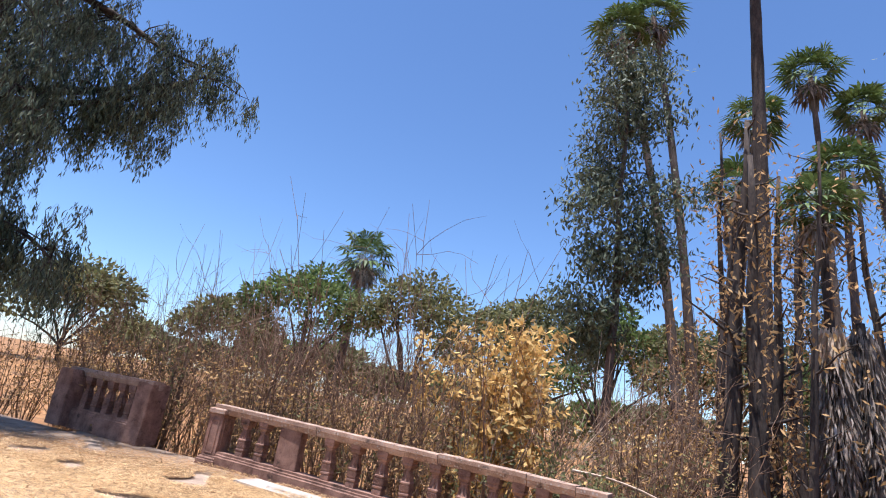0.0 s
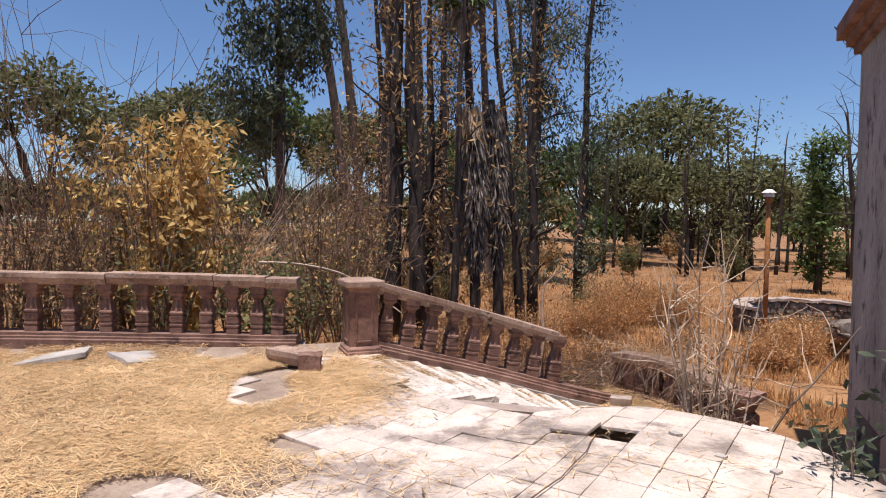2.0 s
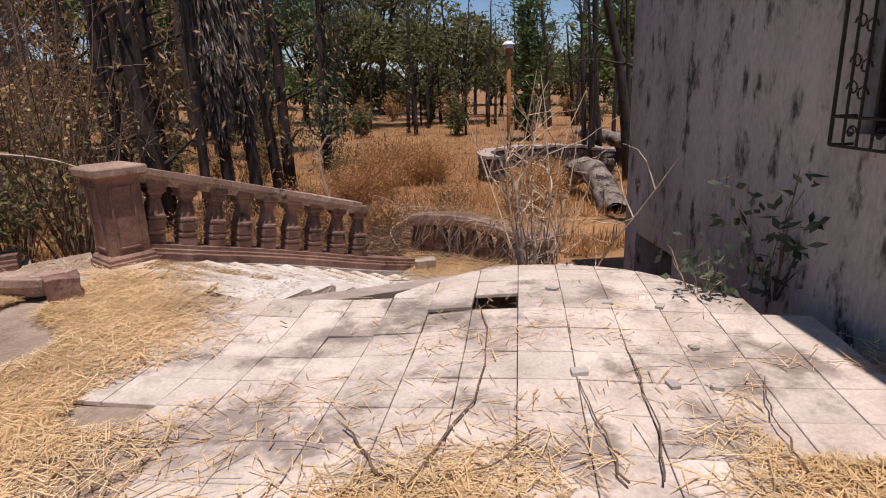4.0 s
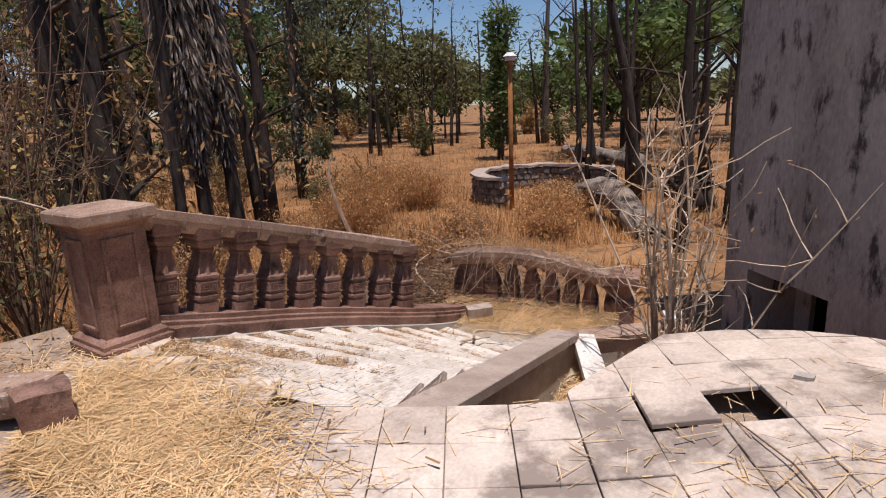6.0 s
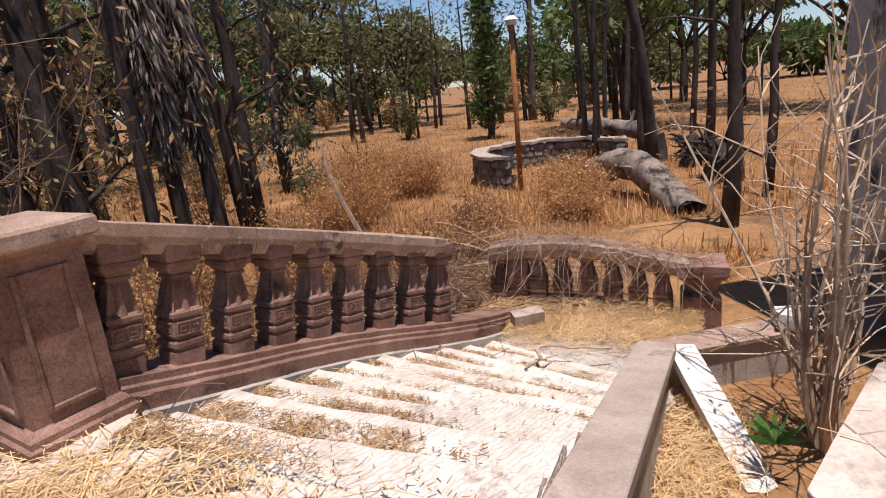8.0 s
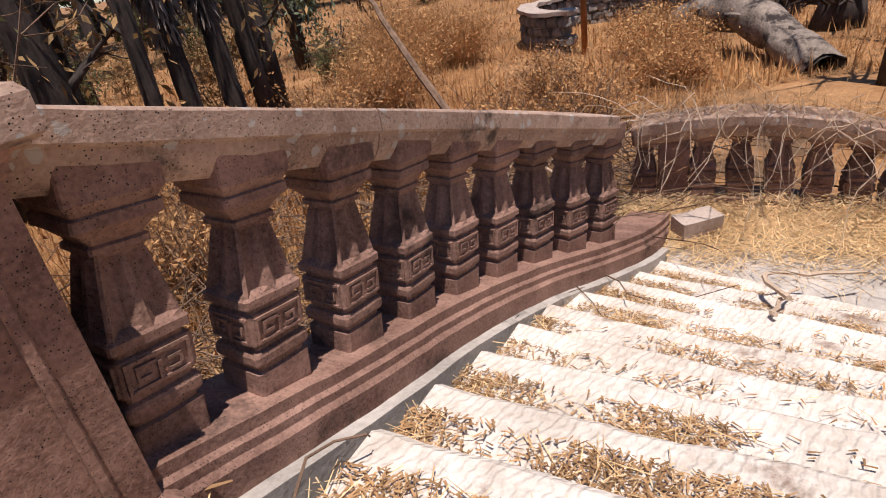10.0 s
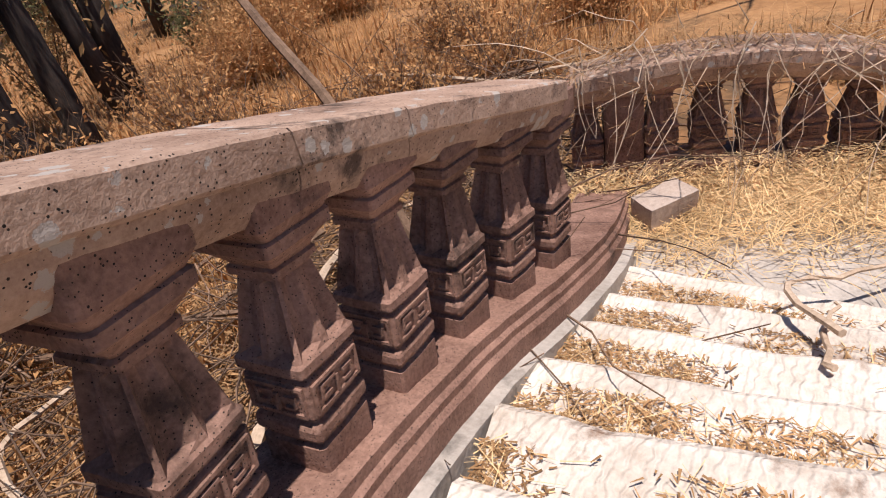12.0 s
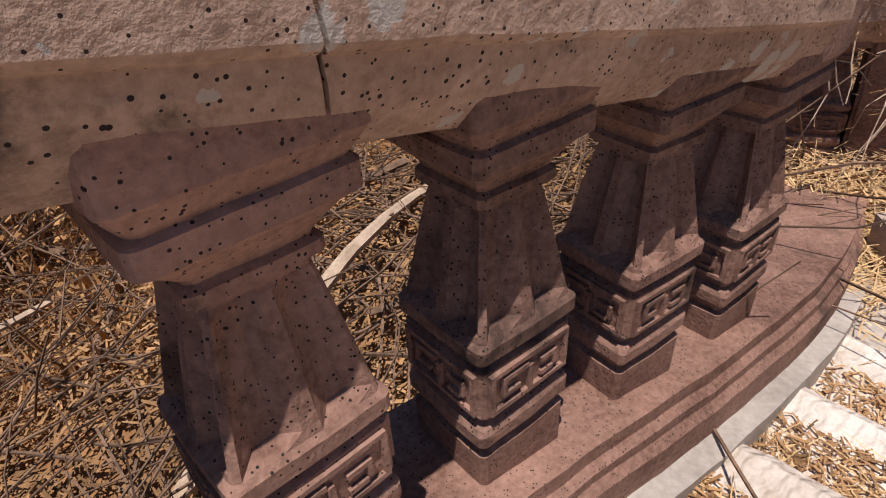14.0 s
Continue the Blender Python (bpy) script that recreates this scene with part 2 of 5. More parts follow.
def rough_box(x0, y0, z0, x1, y1, z1, bevel=0.008, rough=0.0, cuts=0):
    bm = bmesh.new()
    add_box(bm, x0, y0, z0, x1, y1, z1)
    if cuts:
        bmesh.ops.subdivide_edges(bm, edges=bm.edges[:], cuts=cuts, use_grid_fill=True)
    elif bevel:
        bmesh.ops.bevel(bm, geom=bm.edges[:], offset=bevel, segments=2, affect="EDGES")
    for v in bm.verts:
        if rough:
            v.co += noise.noise_vector(v.co * 6) * rough
    return bm


def sweep(path, profile, closed_ends=True):
    """Sweeps an upright profile of (side, height) along a path; side is to the left of the way."""
    bm = bmesh.new()
    rings = []
    for i, p in enumerate(path):
        d = Vector(path[min(i + 1, len(path) - 1)]) - Vector(path[max(i - 1, 0)])
        s = Vector((-d.y, d.x, 0)).normalized()
        rings.append([bm.verts.new(Vector(p) + s * a + Vector((0, 0, h))) for a, h in profile])
    k = len(profile)
    for a, b in zip(rings, rings[1:]):
        for j in range(k):
            bm.faces.new((a[j], b[j], b[(j + 1) % k], a[(j + 1) % k]))
    if closed_ends:
        bm.faces.new(rings[0])
        bm.faces.new(rings[-1][::-1])
    bmesh.ops.recalc_face_normals(bm, faces=bm.faces[:])
    return bm


def curve_at(points, s):
    """A smooth point on a polyline of plan points, s from 0 to 1 by x-steps of equal index."""
    n = len(points) - 1
    i = min(int(s * n), n - 1)
    t = s * n - i
    p = [Vector(points[max(0, min(n, i + k))]) for k in (-1, 0, 1, 2)]
    return 0.5 * (2 * p[1] + (p[2] - p[0]) * t + (2 * p[0] - 5 * p[1] + 4 * p[2] - p[3]) * t**2 + (3 * p[1] - p[0] - 3 * p[2] + p[3]) * t**3)


def ground_z(x, y):
    d = math.hypot(x - 4, y - 5)
    z = -1.0 + 0.10 * noise.noise((x * 0.15, y * 0.15, 3)) * min(1, d / 6)
    left = max(0.0, min(1.0, (y * 0.8 - x * 0.9 - 8) / 40))
    return z + 1.6 * left * left * (3 - 2 * left) * min(1.0, max(0.0, (d - 14) / 30))


# ---- ground ----
def build_ground():
    v, f = [], []
    radii = [0.5, 1.5, 3, 4.5, 6, 7.5, 9, 11, 13, 15, 17, 20, 23, 26, 30, 35, 40, 46, 53, 62, 75, 95, 130, 200, 400, 1200, 3000]
    seg = 120
    for r in radii:
        for k in range(seg):
            w = 2 * math.pi * k / seg
            x, y = 4 + r * math.cos(w), 5 + r * math.sin(w)
            v.append((x, y, ground_z(x, y)))
    v.append((4, 5, ground_z(4, 5)))
    for i in range(len(radii) - 1):
        for k in range(seg):
            k2 = (k + 1) % seg
            f.append((i * seg + k, (i + 1) * seg + k, (i + 1) * seg + k2, i * seg + k2))
    f += [(len(v) - 1, k, (k + 1) % seg) for k in range(seg)]
    me = bpy.data.meshes.new("ground")
    me.from_pydata(v, [], f)
    me.materials.append(M_EARTH)
    me.polygons.foreach_set("use_smooth", [True] * len(me.polygons))
    tagged(link_mesh("ground", me), "dry orange-brown grassy ground under the trees", "ground", kind="structure")


build_ground()

# ---- terrace ----
WALL_A, WALL_DIR = Vector((7.3, 4.6)), Vector((-0.565, -0.825)).normalized()
EDGE = [(-14, -9), (-14, 7.85), (-5.5, 7.85), (1.5, 7.3), (2.62, 6.68), (2.3, 5.95), (2.88, 4.44), (3.02, 4.17), (3.64, 3.84), (4.44, 3.83), (4.75, 3.58), (4.97, 3.28),
        (5.12, 2.95), (5.16, 2.6), (5.12, 2.2), (5.35, 1.7), (0.2, -5.9), (-2, -9)]


def inside(x, y):
    hit = False
    for (x0, y0), (x1, y1) in zip(EDGE, EDGE[1:] + EDGE[:1]):
        if (y0 > y) != (y1 > y) and x < (x1 - x0) * (y - y0) / (y1 - y0) + x0:
            hit = not hit
    return hit


def heave(x, y):
    """How far the broken floor has lifted or sunk."""
    z = 0.025 * noise.noise((x * 0.7, y * 0.7, 1.0))
    z += 0.05 * math.exp(-((x - 4.2) ** 2 + (y - 3.0) ** 2) / 0.8) - 0.04 * math.exp(-((x - 2.6) ** 2 + (y - 3.6) ** 2) / 1.2)
    return z


bm = bmesh.new()
bottom = [bm.verts.new((x, y, -1.35)) for x, y in EDGE]
top = [bm.verts.new((x, y, -0.11)) for x, y in EDGE]
bm.faces.new(bottom)
bm.faces.new(top[::-1])
for i in range(len(EDGE)):
    j = (i + 1) % len(EDGE)
    bm.faces.new((bottom[i], top[i], top[j], bottom[j]))
bmesh.ops.recalc_face_normals(bm, faces=bm.faces[:])
bmesh.ops.triangulate(bm, faces=bm.faces[:])
floor = tagged(part("floor", bm, M_BED), "broken terrace of cement under cracked pale tiles", "terrace", kind="structure")

# the cement skin of the floor, uneven, that shows between litter and where tiles are gone
v, f, step = [], [], 0.25
nx, ny = 46, 46
for j in range(ny):
    for i in range(nx):
        x, y = -8.6 + i * step, -3.2 + j * step
        v.append((x, y, -0.022 + heave(x, y) + 0.01 * noise.noise((x * 3, y * 3, 5))))
for j in range(ny - 1):
    for i in range(nx - 1):
        c = [(i, j), (i + 1, j), (i + 1, j + 1), (i, j + 1)]
        if all(inside(-8.6 + a * step, -3.2 + b * step) for a, b in c):
            f.append([b * nx + a for a, b in c])
me = bpy.data.meshes.new("screed")
me.from_pydata(v, [], f)
me.materials.append(M_BED)
me.polygons.foreach_set("use_smooth", [True] * len(me.polygons))
link_mesh("screed", me, floor, "worn cement screed")

# ---- stair of ten shallow steps ----
RISE = 0.096


def left_end(i):
    x = 2.5 + 0.295 * i
    return Vector((x, 5.98 + 0.30 * (x - 2.5) - 0.018 * (x - 2.5) ** 2 + 0.1))


def right_end(i):
    return Vector((3.12 + 0.24 * i, 4.52 + 0.086 * i))


stair = thing("staircase", "shallow worn stone staircase with straw on its whitened treads", "staircase", (3.8, 5.5, -1.0))
stair_inv = Matrix.Translation((-3.8, -5.5, 1.0))
for i in range(-1, 10):
    z = -0.08 - RISE * i if i >= 0 else -0.03
    a, b = left_end(i - 0.3), right_end(i - 0.3)
    c, d = left_end(i + 1), right_end(i + 1)
    if i == -1:
        a, b = Vector((2.05, 6.1)), Vector((2.70, 4.35))
    bm = bmesh.new()
    cols, wear = 26, []
    for k in range(cols + 1):
        s = k / cols
        p, q = a.lerp(b, s), c.lerp(d, s)
        jag = 0.025 * noise.noise((p.x * 3, p.y * 3, i * 2.1)) + 0.012 * noise.noise((p.x * 11, p.y * 11, i))
        w = (p - q).normalized()
        nose, nz = p + (q - p) * 0.0, z + 0.012 * noise.noise((p.x * 2, p.y * 2, 4))
        # the nosing is the far edge, towards the foot of the stair
        e = q + w * jag
        wear.append([bm.verts.new((p.x, p.y, nz)), bm.verts.new(((p.x * 0.4 + e.x * 0.6), (p.y * 0.4 + e.y * 0.6), nz - 0.004)),
                     bm.verts.new((e.x - 0.02 * w.x * -1, e.y, nz - 0.008)), bm.verts.new((e.x - 0.012 * w.x, e.y - 0.012 * w.y, nz - 0.03)), bm.verts.new((e.x, e.y, z - 0.5)), bm.verts.new((p.x, p.y, z - 0.5))])
    for r0, r1 in zip(wear, wear[1:]):
        for j in range(5):
            bm.faces.new((r0[j], r1[j], r1[j + 1], r0[j + 1]))
    bm.faces.new(wear[0])
    bm.faces.new(wear[-1][::-1])
    bmesh.ops.recalc_face_normals(bm, faces=bm.faces[:])
    bm.transform(stair_inv)
    part("step", bm, M_STEP, stair)
bm = rough_box(5.0, 5.0, -1.3, 6.3, 7.0, -0.925, 0.02)
bm.transform(stair_inv)
part("landing", bm, M_CONCRETE, stair, "straw-strewn cement landing")

# ---- side wall of the stair, its coping, and the low wall beyond ----
coping = thing("stair_side_wall", "grey cement side wall along the stair with a sloping top", "wall", (4.0, 4.7, -1.2))
inv = Matrix.Translation((-4.0, -4.7, 1.2))
A, B = Vector((2.80, 4.39, -0.055)), Vector((5.32, 5.30, -0.63))
path = [A.lerp(B, k / 8) for k in range(9)]
bm = sweep(path, [(0.0, 0.0), (0.0, -1.3), (-0.20, -1.3), (-0.20, -0.05)])
bm.transform(inv)
part("wall_body", bm, M_CONCRETE, coping)
bm = sweep([p + Vector((0, 0, 0.003)) for p in path], [(0.015, 0.03), (0.015, -0.045), (-0.24, -0.045), (-0.24, 0.03)])
bmesh.ops.bevel(bm, geom=[e for e in bm.edges], offset=0.006, segments=1, affect="EDGES")
bm.transform(inv)
part("coping", bm, M_SMOOTH, coping, "smooth grey-pink coping")

low = thing("low_wall", "stained grey cement wall beside a straw-filled pit", "wall", (5.8, 4.8, -1.2))
inv = Matrix.Translation((-5.8, -4.8, 1.2))
path = [Vector((5.33, 5.22, -0.70)), Vector((5.8, 4.9, -0.70)), Vector((6.35, 4.52, -0.70))]
bm = sweep(path, [(0.16, 0.0), (0.16, -0.6), (-0.06, -0.6), (-0.06, 0.0)])
bm.transform(inv)
part("wall_body", bm, M_CONCRETE, low)
bm = sweep(path, [(0.18, 0.03), (0.18, 0.0), (-0.085, 0.0), (-0.085, 0.03)])
bm.transform(inv)
part("coping", bm, M_COPING, low)
ledge = sweep([p + Vector((0, 0, -0.42)) for p in path], [(-0.06, 0.03), (-0.06, 0.0), (-0.12, 0.0), (-0.12, 0.03)])
ledge.transform(inv)
part("ledge", ledge, M_WHITESTONE, low)

# ---- balustrades ----
BAL_H, BAL_W = 0.60, 0.078


def loft(levels):
    """Stacked square sections of (half width, height)."""
    bm = bmesh.new()
    rings = [[bm.verts.new((sx * w, sy * w, z)) for sx, sy in ((-1, -1), (1, -1), (1, 1), (-1, 1))] for w, z in levels]
    bm.faces.new(rings[0][::-1])
    bm.faces.new(rings[-1])
    for a, b in zip(rings, rings[1:]):
        for k in range(4):
            bm.faces.new((a[k], a[(k + 1) % 4], b[(k + 1) % 4], b[k]))
    return bm


def baluster_meshes():
    W = BAL_W
    levels = [(W, -0.06), (W, 0.075), (W * 0.88, 0.08), (W * 0.88, 0.09), (W * 1.0, 0.096), (W * 1.05, 0.104), (W * 1.05, 0.124), (W * 1.0, 0.132), (W * 0.88, 0.137), (W * 0.88, 0.15),
              (W * 1.0, 0.155), (W * 1.0, 0.232), (W * 0.9, 0.236), (W * 0.9, 0.247), (W * 1.06, 0.252), (W * 1.06, 0.272), (W * 0.98, 0.278), (W * 0.95, 0.288), (W * 0.64, 0.425), (W * 0.61, 0.432), (W * 0.60, 0.44),
              (W * 0.74, 0.444), (W * 0.74, 0.456), (W * 0.66, 0.461), (W * 0.70, 0.468), (W * 0.94, 0.49), (W * 1.1, 0.50), (W * 1.1, 0.522), (W * 1.02, 0.526), (W * 1.2, 0.55), (W * 1.2, BAL_H + 0.03)]
    across = (-1.0, -0.9, -0.62, -0.38, -0.12, 0.12, 0.38, 0.62, 0.9)
    bm = bmesh.new()
    rings = []
    for w, z in levels:
        ring = []
        for k in range(4):
            turn = Matrix.Rotation(k * math.pi / 2, 4, "Z")
            for m, c in enumerate(across):
                # on the tapering faces every other strip stands proud
                sunk = 0.016 if 0.285 < z < 0.43 and m in (2, 3, 6, 7) else 0.0
                sunk += 0.003 if m == 0 else 0.0
                p = turn @ Vector((c * w + (0.003 if m == 0 else 0.0), -w + sunk, z))
                ring.append(bm.verts.new(p + noise.noise_vector(p * 14) * 0.0022))
        rings.append(ring)
    n = len(rings[0])
    bm.faces.new(rings[0][::-1])
    bm.faces.new(rings[-1])
    for a, b in zip(rings, rings[1:]):
        for k in range(n):
            bm.faces.new((a[k], a[(k + 1) % n], b[(k + 1) % n], b[k]))
    bmesh.ops.recalc_face_normals(bm, faces=bm.faces[:])
    body = bpy.data.meshes.new("baluster")
    bm.to_mesh(body)
    bm.free()
    body.materials.append(M_STONE)
    bm = bmesh.new()
    for k in range(4):
        turn = Matrix.Rotation(k * math.pi / 2, 4, "Z")
        bars = [(-0.068, 0.159, 0.068, 0.166), (-0.068, 0.221, 0.068, 0.228), (-0.068, 0.166, -0.061, 0.221), (0.061, 0.166, 0.068, 0.221), (-0.004, 0.166, 0.004, 0.206),
                (-0.048, 0.18, -0.018, 0.187), (-0.048, 0.187, -0.041, 0.206), (-0.048, 0.206, -0.004, 0.213), (0.018, 0.197, 0.048, 0.204), (0.041, 0.18, 0.048, 0.197), (0.018, 0.173, 0.041, 0.18)]
        for x0, z0, x1, z1 in bars:
            add_box(bm, x0, -BAL_W - 0.006, z0, x1, -BAL_W + 0.004, z1, turn)
    fret = bpy.data.meshes.new("fret")
    bm.to_mesh(fret)
    bm.free()
    fret.materials.append(M_STONE)
    return body, fret


BALUSTER, FRET = baluster_meshes()


def place_baluster(parent, inv, p, turn, lean=0.0, height=1.0, fall=0.0):
    # on a slope the mouldings run parallel to the plinth while the axis stays plumb
    shear = Matrix.Identity(4)
    shear[2][0] = -fall
    ob = link_mesh("baluster", BALUSTER, parent)
    ob.matrix_local = inv @ Matrix.Translation(p) @ Matrix.Rotation(turn, 4, "Z") @ Matrix.Rotation(lean, 4, "Y") @ shear @ Matrix.Diagonal((1, 1, height, 1))
    link_mesh("fret", FRET, ob)
    return ob


RAIL = [(-0.118, 0.0), (-0.124, -0.006), (-0.124, -0.062), (-0.119, -0.068), (-0.110, -0.072), (-0.107, -0.09), (-0.099, -0.112), (-0.086, -0.134), (-0.07, -0.152), (0.07, -0.152), (0.086, -0.134), (0.099, -0.112), (0.107, -0.09), (0.110, -0.072), (0.119, -0.068), (0.124, -0.062), (0.124, -0.006), (0.118, 0.0)]
PLINTH = [(-0.125, 0.0), (-0.125, -0.035), (-0.14, -0.045), (-0.14, -0.07), (-0.155, -0.085), (-0.155, -0.40), (0.155, -0.40), (0.155, -0.085), (0.14, -0.07), (0.125, -0.035), (0.125, 0.0)]


def chipped(bm, amount, scale):
    bmesh.ops.subdivide_edges(bm, edges=[e for e in bm.edges if e.calc_length() > 0.08], cuts=1)
    for vert in bm.verts:
        vert.co += noise.noise_vector(vert.co * scale) * amount


STAIR_LINE = [(2.25, 6.33), (2.9, 6.47), (3.5, 6.62), (4.1, 6.70), (4.66, 6.71), (5.2, 6.76), (5.86, 6.93)]


def stair_rail_point(s, base, slope=0.285):
    p = curve_at(STAIR_LINE, s)
    return Vector((p.x, p.y, base - slope * (p.x - 2.27)))


def rail_s(x):
    """The place along the stair's balustrade at which it passes x."""
    return min((k / 2000 for k in range(2001)), key=lambda s: abs(curve_at(STAIR_LINE, s).x - x))


rail = thing("stair_balustrade", "carved pink stone balustrade descending the stair, worn and stained", "balustrade", (3.5, 6.5, -0.9))
inv = Matrix.Translation((-3.5, -6.5, 0.9))
bm = sweep([stair_rail_point(k / 30, 0.16) for k in range(31)], PLINTH)
chipped(bm, 0.004, 9)
bm.transform(inv)
part("plinth", bm, M_STONE, rail, "moulded stone plinth")
bm = sweep([stair_rail_point(0.01 + k / 31, 0.0) for k in range(28)], [(-0.15, 0.0), (-0.15, -0.3), (-0.205, -0.3), (-0.20, 0.0)])
chipped(bm, 0.004, 9)
bm.transform(inv)
part("stringer", bm, M_CONCRETE, rail, "grey cement strip beside the steps")
END = 0.698
for s0, s1 in ((0.0, 0.235), (0.2365, 0.37), (0.3715, 0.462), (0.4635, END)):
    bm = sweep([stair_rail_point(s0 + (s1 - s0) * k / 8, 0.885, 0.298) for k in range(9)], RAIL)
    chipped(bm, 0.0022, 12)
    bm.transform(inv)
    part("handrail", bm, M_COPING, rail, "weathered stone handrail block")
for k in range(9):
    s = rail_s(2.375 + 0.292 * k)
    p, q = stair_rail_point(s, 0.157), stair_rail_point(s + 0.01, 0.157)
    place_baluster(rail, inv, p, math.atan2(q.y - p.y, q.x - p.x), RND.uniform(-0.01, 0.01), 1.0, 0.285)


def pedestal(name, label, at, w, h, turn=0.0, cap=0.06, group=""):
    """A square pier with a plinth, sunk panels and a moulded cap."""
    t = thing(name, label, "pillar", at, group)
    t.rotation_euler = (0, 0, turn)
    bm = loft([(w + 0.05, -0.2), (w + 0.05, 0.05), (w + 0.035, 0.06), (w + 0.035, 0.085), (w + 0.02, 0.10), (w, 0.115), (w, h - 0.14), (w + 0.012, h - 0.13), (w + 0.012, h - 0.115), (w + 0.02, h - 0.105), (w + 0.035, h - 0.085)])
    chipped(bm, 0.003, 10)
    part("shaft", bm, M_STONE, t)
    for k in range(4):
        m = Matrix.Rotation(k * math.pi / 2, 4, "Z")
        bm = bmesh.new()
        y, lo, hi, s = -w, 0.16, h - 0.18, w * 0.62
        for x0, z0, x1, z1 in ((-s, lo, -s + 0.022, hi), (s - 0.022, lo, s, hi), (-s + 0.022, lo, s - 0.022, lo + 0.022), (-s + 0.022, hi - 0.022, s - 0.022, hi)):
            add_box(bm, x0, y - 0.014, z0, x1, y + 0.01, z1, m)
        bmesh.ops.bevel(bm, geom=bm.edges[:], offset=0.004, segments=1, affect="EDGES")
        part("panel_frame", bm, M_STONE, t)
    bm = loft([(w + cap - 0.012, h - 0.09), (w + cap, h - 0.08), (w + cap, h - 0.025), (w + cap - 0.01, h - 0.012), (w * 0.9, h + 0.004)])
    chipped(bm, 0.006, 9)
    part("cap", bm, M_COPING, t, "chipped stone cap")
    return t


pedestal("pillar", "square panelled pink stone pillar at the head of the stair", (2.105, 6.315, 0.0), 0.172, 0.91, 0.22)

# along the terrace's edge
TERRACE_LINE = [(-5.35, 7.52), (-3.6, 7.46), (-1.6, 7.32), (0.2, 7.16), (1.32, 7.02)]


def terrace_rail_point(s, z):
    p = curve_at(TERRACE_LINE, s)
    return Vector((p.x, p.y, z + 0.12 * max(0.0, -(p.x - 1.0) / 6)))


front = thing("terrace_balustrade", "long pink stone balustrade along the terrace edge, partly broken", "balustrade", (-2, 7.3, 0))
inv = Matrix.Translation((2, -7.3, 0))
bm = sweep([terrace_rail_point(k / 24, 0.11) for k in range(25)], [(a * 1.05, h) for a, h in PLINTH])
chipped(bm, 0.006, 7)
bm.transform(inv)
part("plinth", bm, M_STONE, front)
for s0, s1, lift in ((0.0, 0.30, 0), (0.302, 0.57, 0), (0.572, 0.76, 0.02), (0.762, 0.885, 0.015), (0.887, 1.0, 0.0)):
    bm = sweep([terrace_rail_point(s0 + (s1 - s0) * k / 6, 0.86 + lift) for k in range(7)], [(a * 1.1, h) for a, h in RAIL])
    chipped(bm, 0.004, 9)
    bm.transform(inv)
    part("handrail", bm, M_COPING, front, "weathered stone handrail block")
for s in [0.115, 0.165] + [0.335 + k * 0.0582 for k in range(11)]:
    p, q = terrace_rail_point(s, 0.10), terrace_rail_point(s + 0.01, 0.10)
    place_baluster(front, inv, p, math.atan2(q.y - p.y, q.x - p.x), RND.uniform(-0.03, 0.03) + (0.08 if s > 0.9 else 0), 1.03)
p = terrace_rail_point(0.235, 0.1)
bm = rough_box(-0.21, -0.09, 0, 0.21, 0.09, 0.63, 0.01)
bm.transform(inv @ Matrix.Translation(p))
part("panel", bm, M_STONE, front, "plain stone panel between balusters")
p = terrace_rail_point(0.035, 0.0)
pedestal("pillar", "panelled pink stone pier ending the terrace balustrade", (p.x - 0.05, p.y, 0.02), 0.15, 0.90, -0.03, 0.03)

far = thing("terrace_balustrade", "short run of stone balustrade beyond a gap, shaded by a tree", "balustrade", (-8, 7.7, 0.1))
inv = Matrix.Translation((8, -7.7, -0.1))
LINE2 = [Vector((-9.6, 7.9, 0.12)), Vector((-8.3, 7.76, 0.12)), Vector((-7.0, 7.64, 0.12))]
bm = sweep([p + Vector((0, 0, 0.26)) for p in LINE2], PLINTH)
bm.transform(inv)
part("plinth", bm, M_STONE, far)
bm = sweep([p + Vector((0, 0, 1.02)) for p in LINE2], [(a * 1.1, h) for a, h in RAIL])
bm.transform(inv)
part("handrail", bm, M_COPING, far)
for x in (-8.95, -8.6, -8.25, -7.9, -7.6):
    place_baluster(far, inv, (x, 7.74 + 0.09 * (-8.2 - x), 0.37), 0.0)
for x in (-9.35, -7.2):
    bm = rough_box(x - 0.2, 7.5, 0.0, x + 0.2, 7.95, 1.10, 0.015)
    bm.transform(inv)
    part("pier", bm, M_STONE, far)

# at the foot of the stair, humped and overgrown
FOOT = [(5.86, 7.10), (6.06, 6.68), (6.26, 6.24), (6.43, 5.82), (6.62, 5.40)]


def foot_point(s, z):
    p = curve_at(FOOT, s)
    return Vector((p.x, p.y, z + 0.10 * math.sin(math.pi * min(1, s * 1.15)) - 0.12 * s))


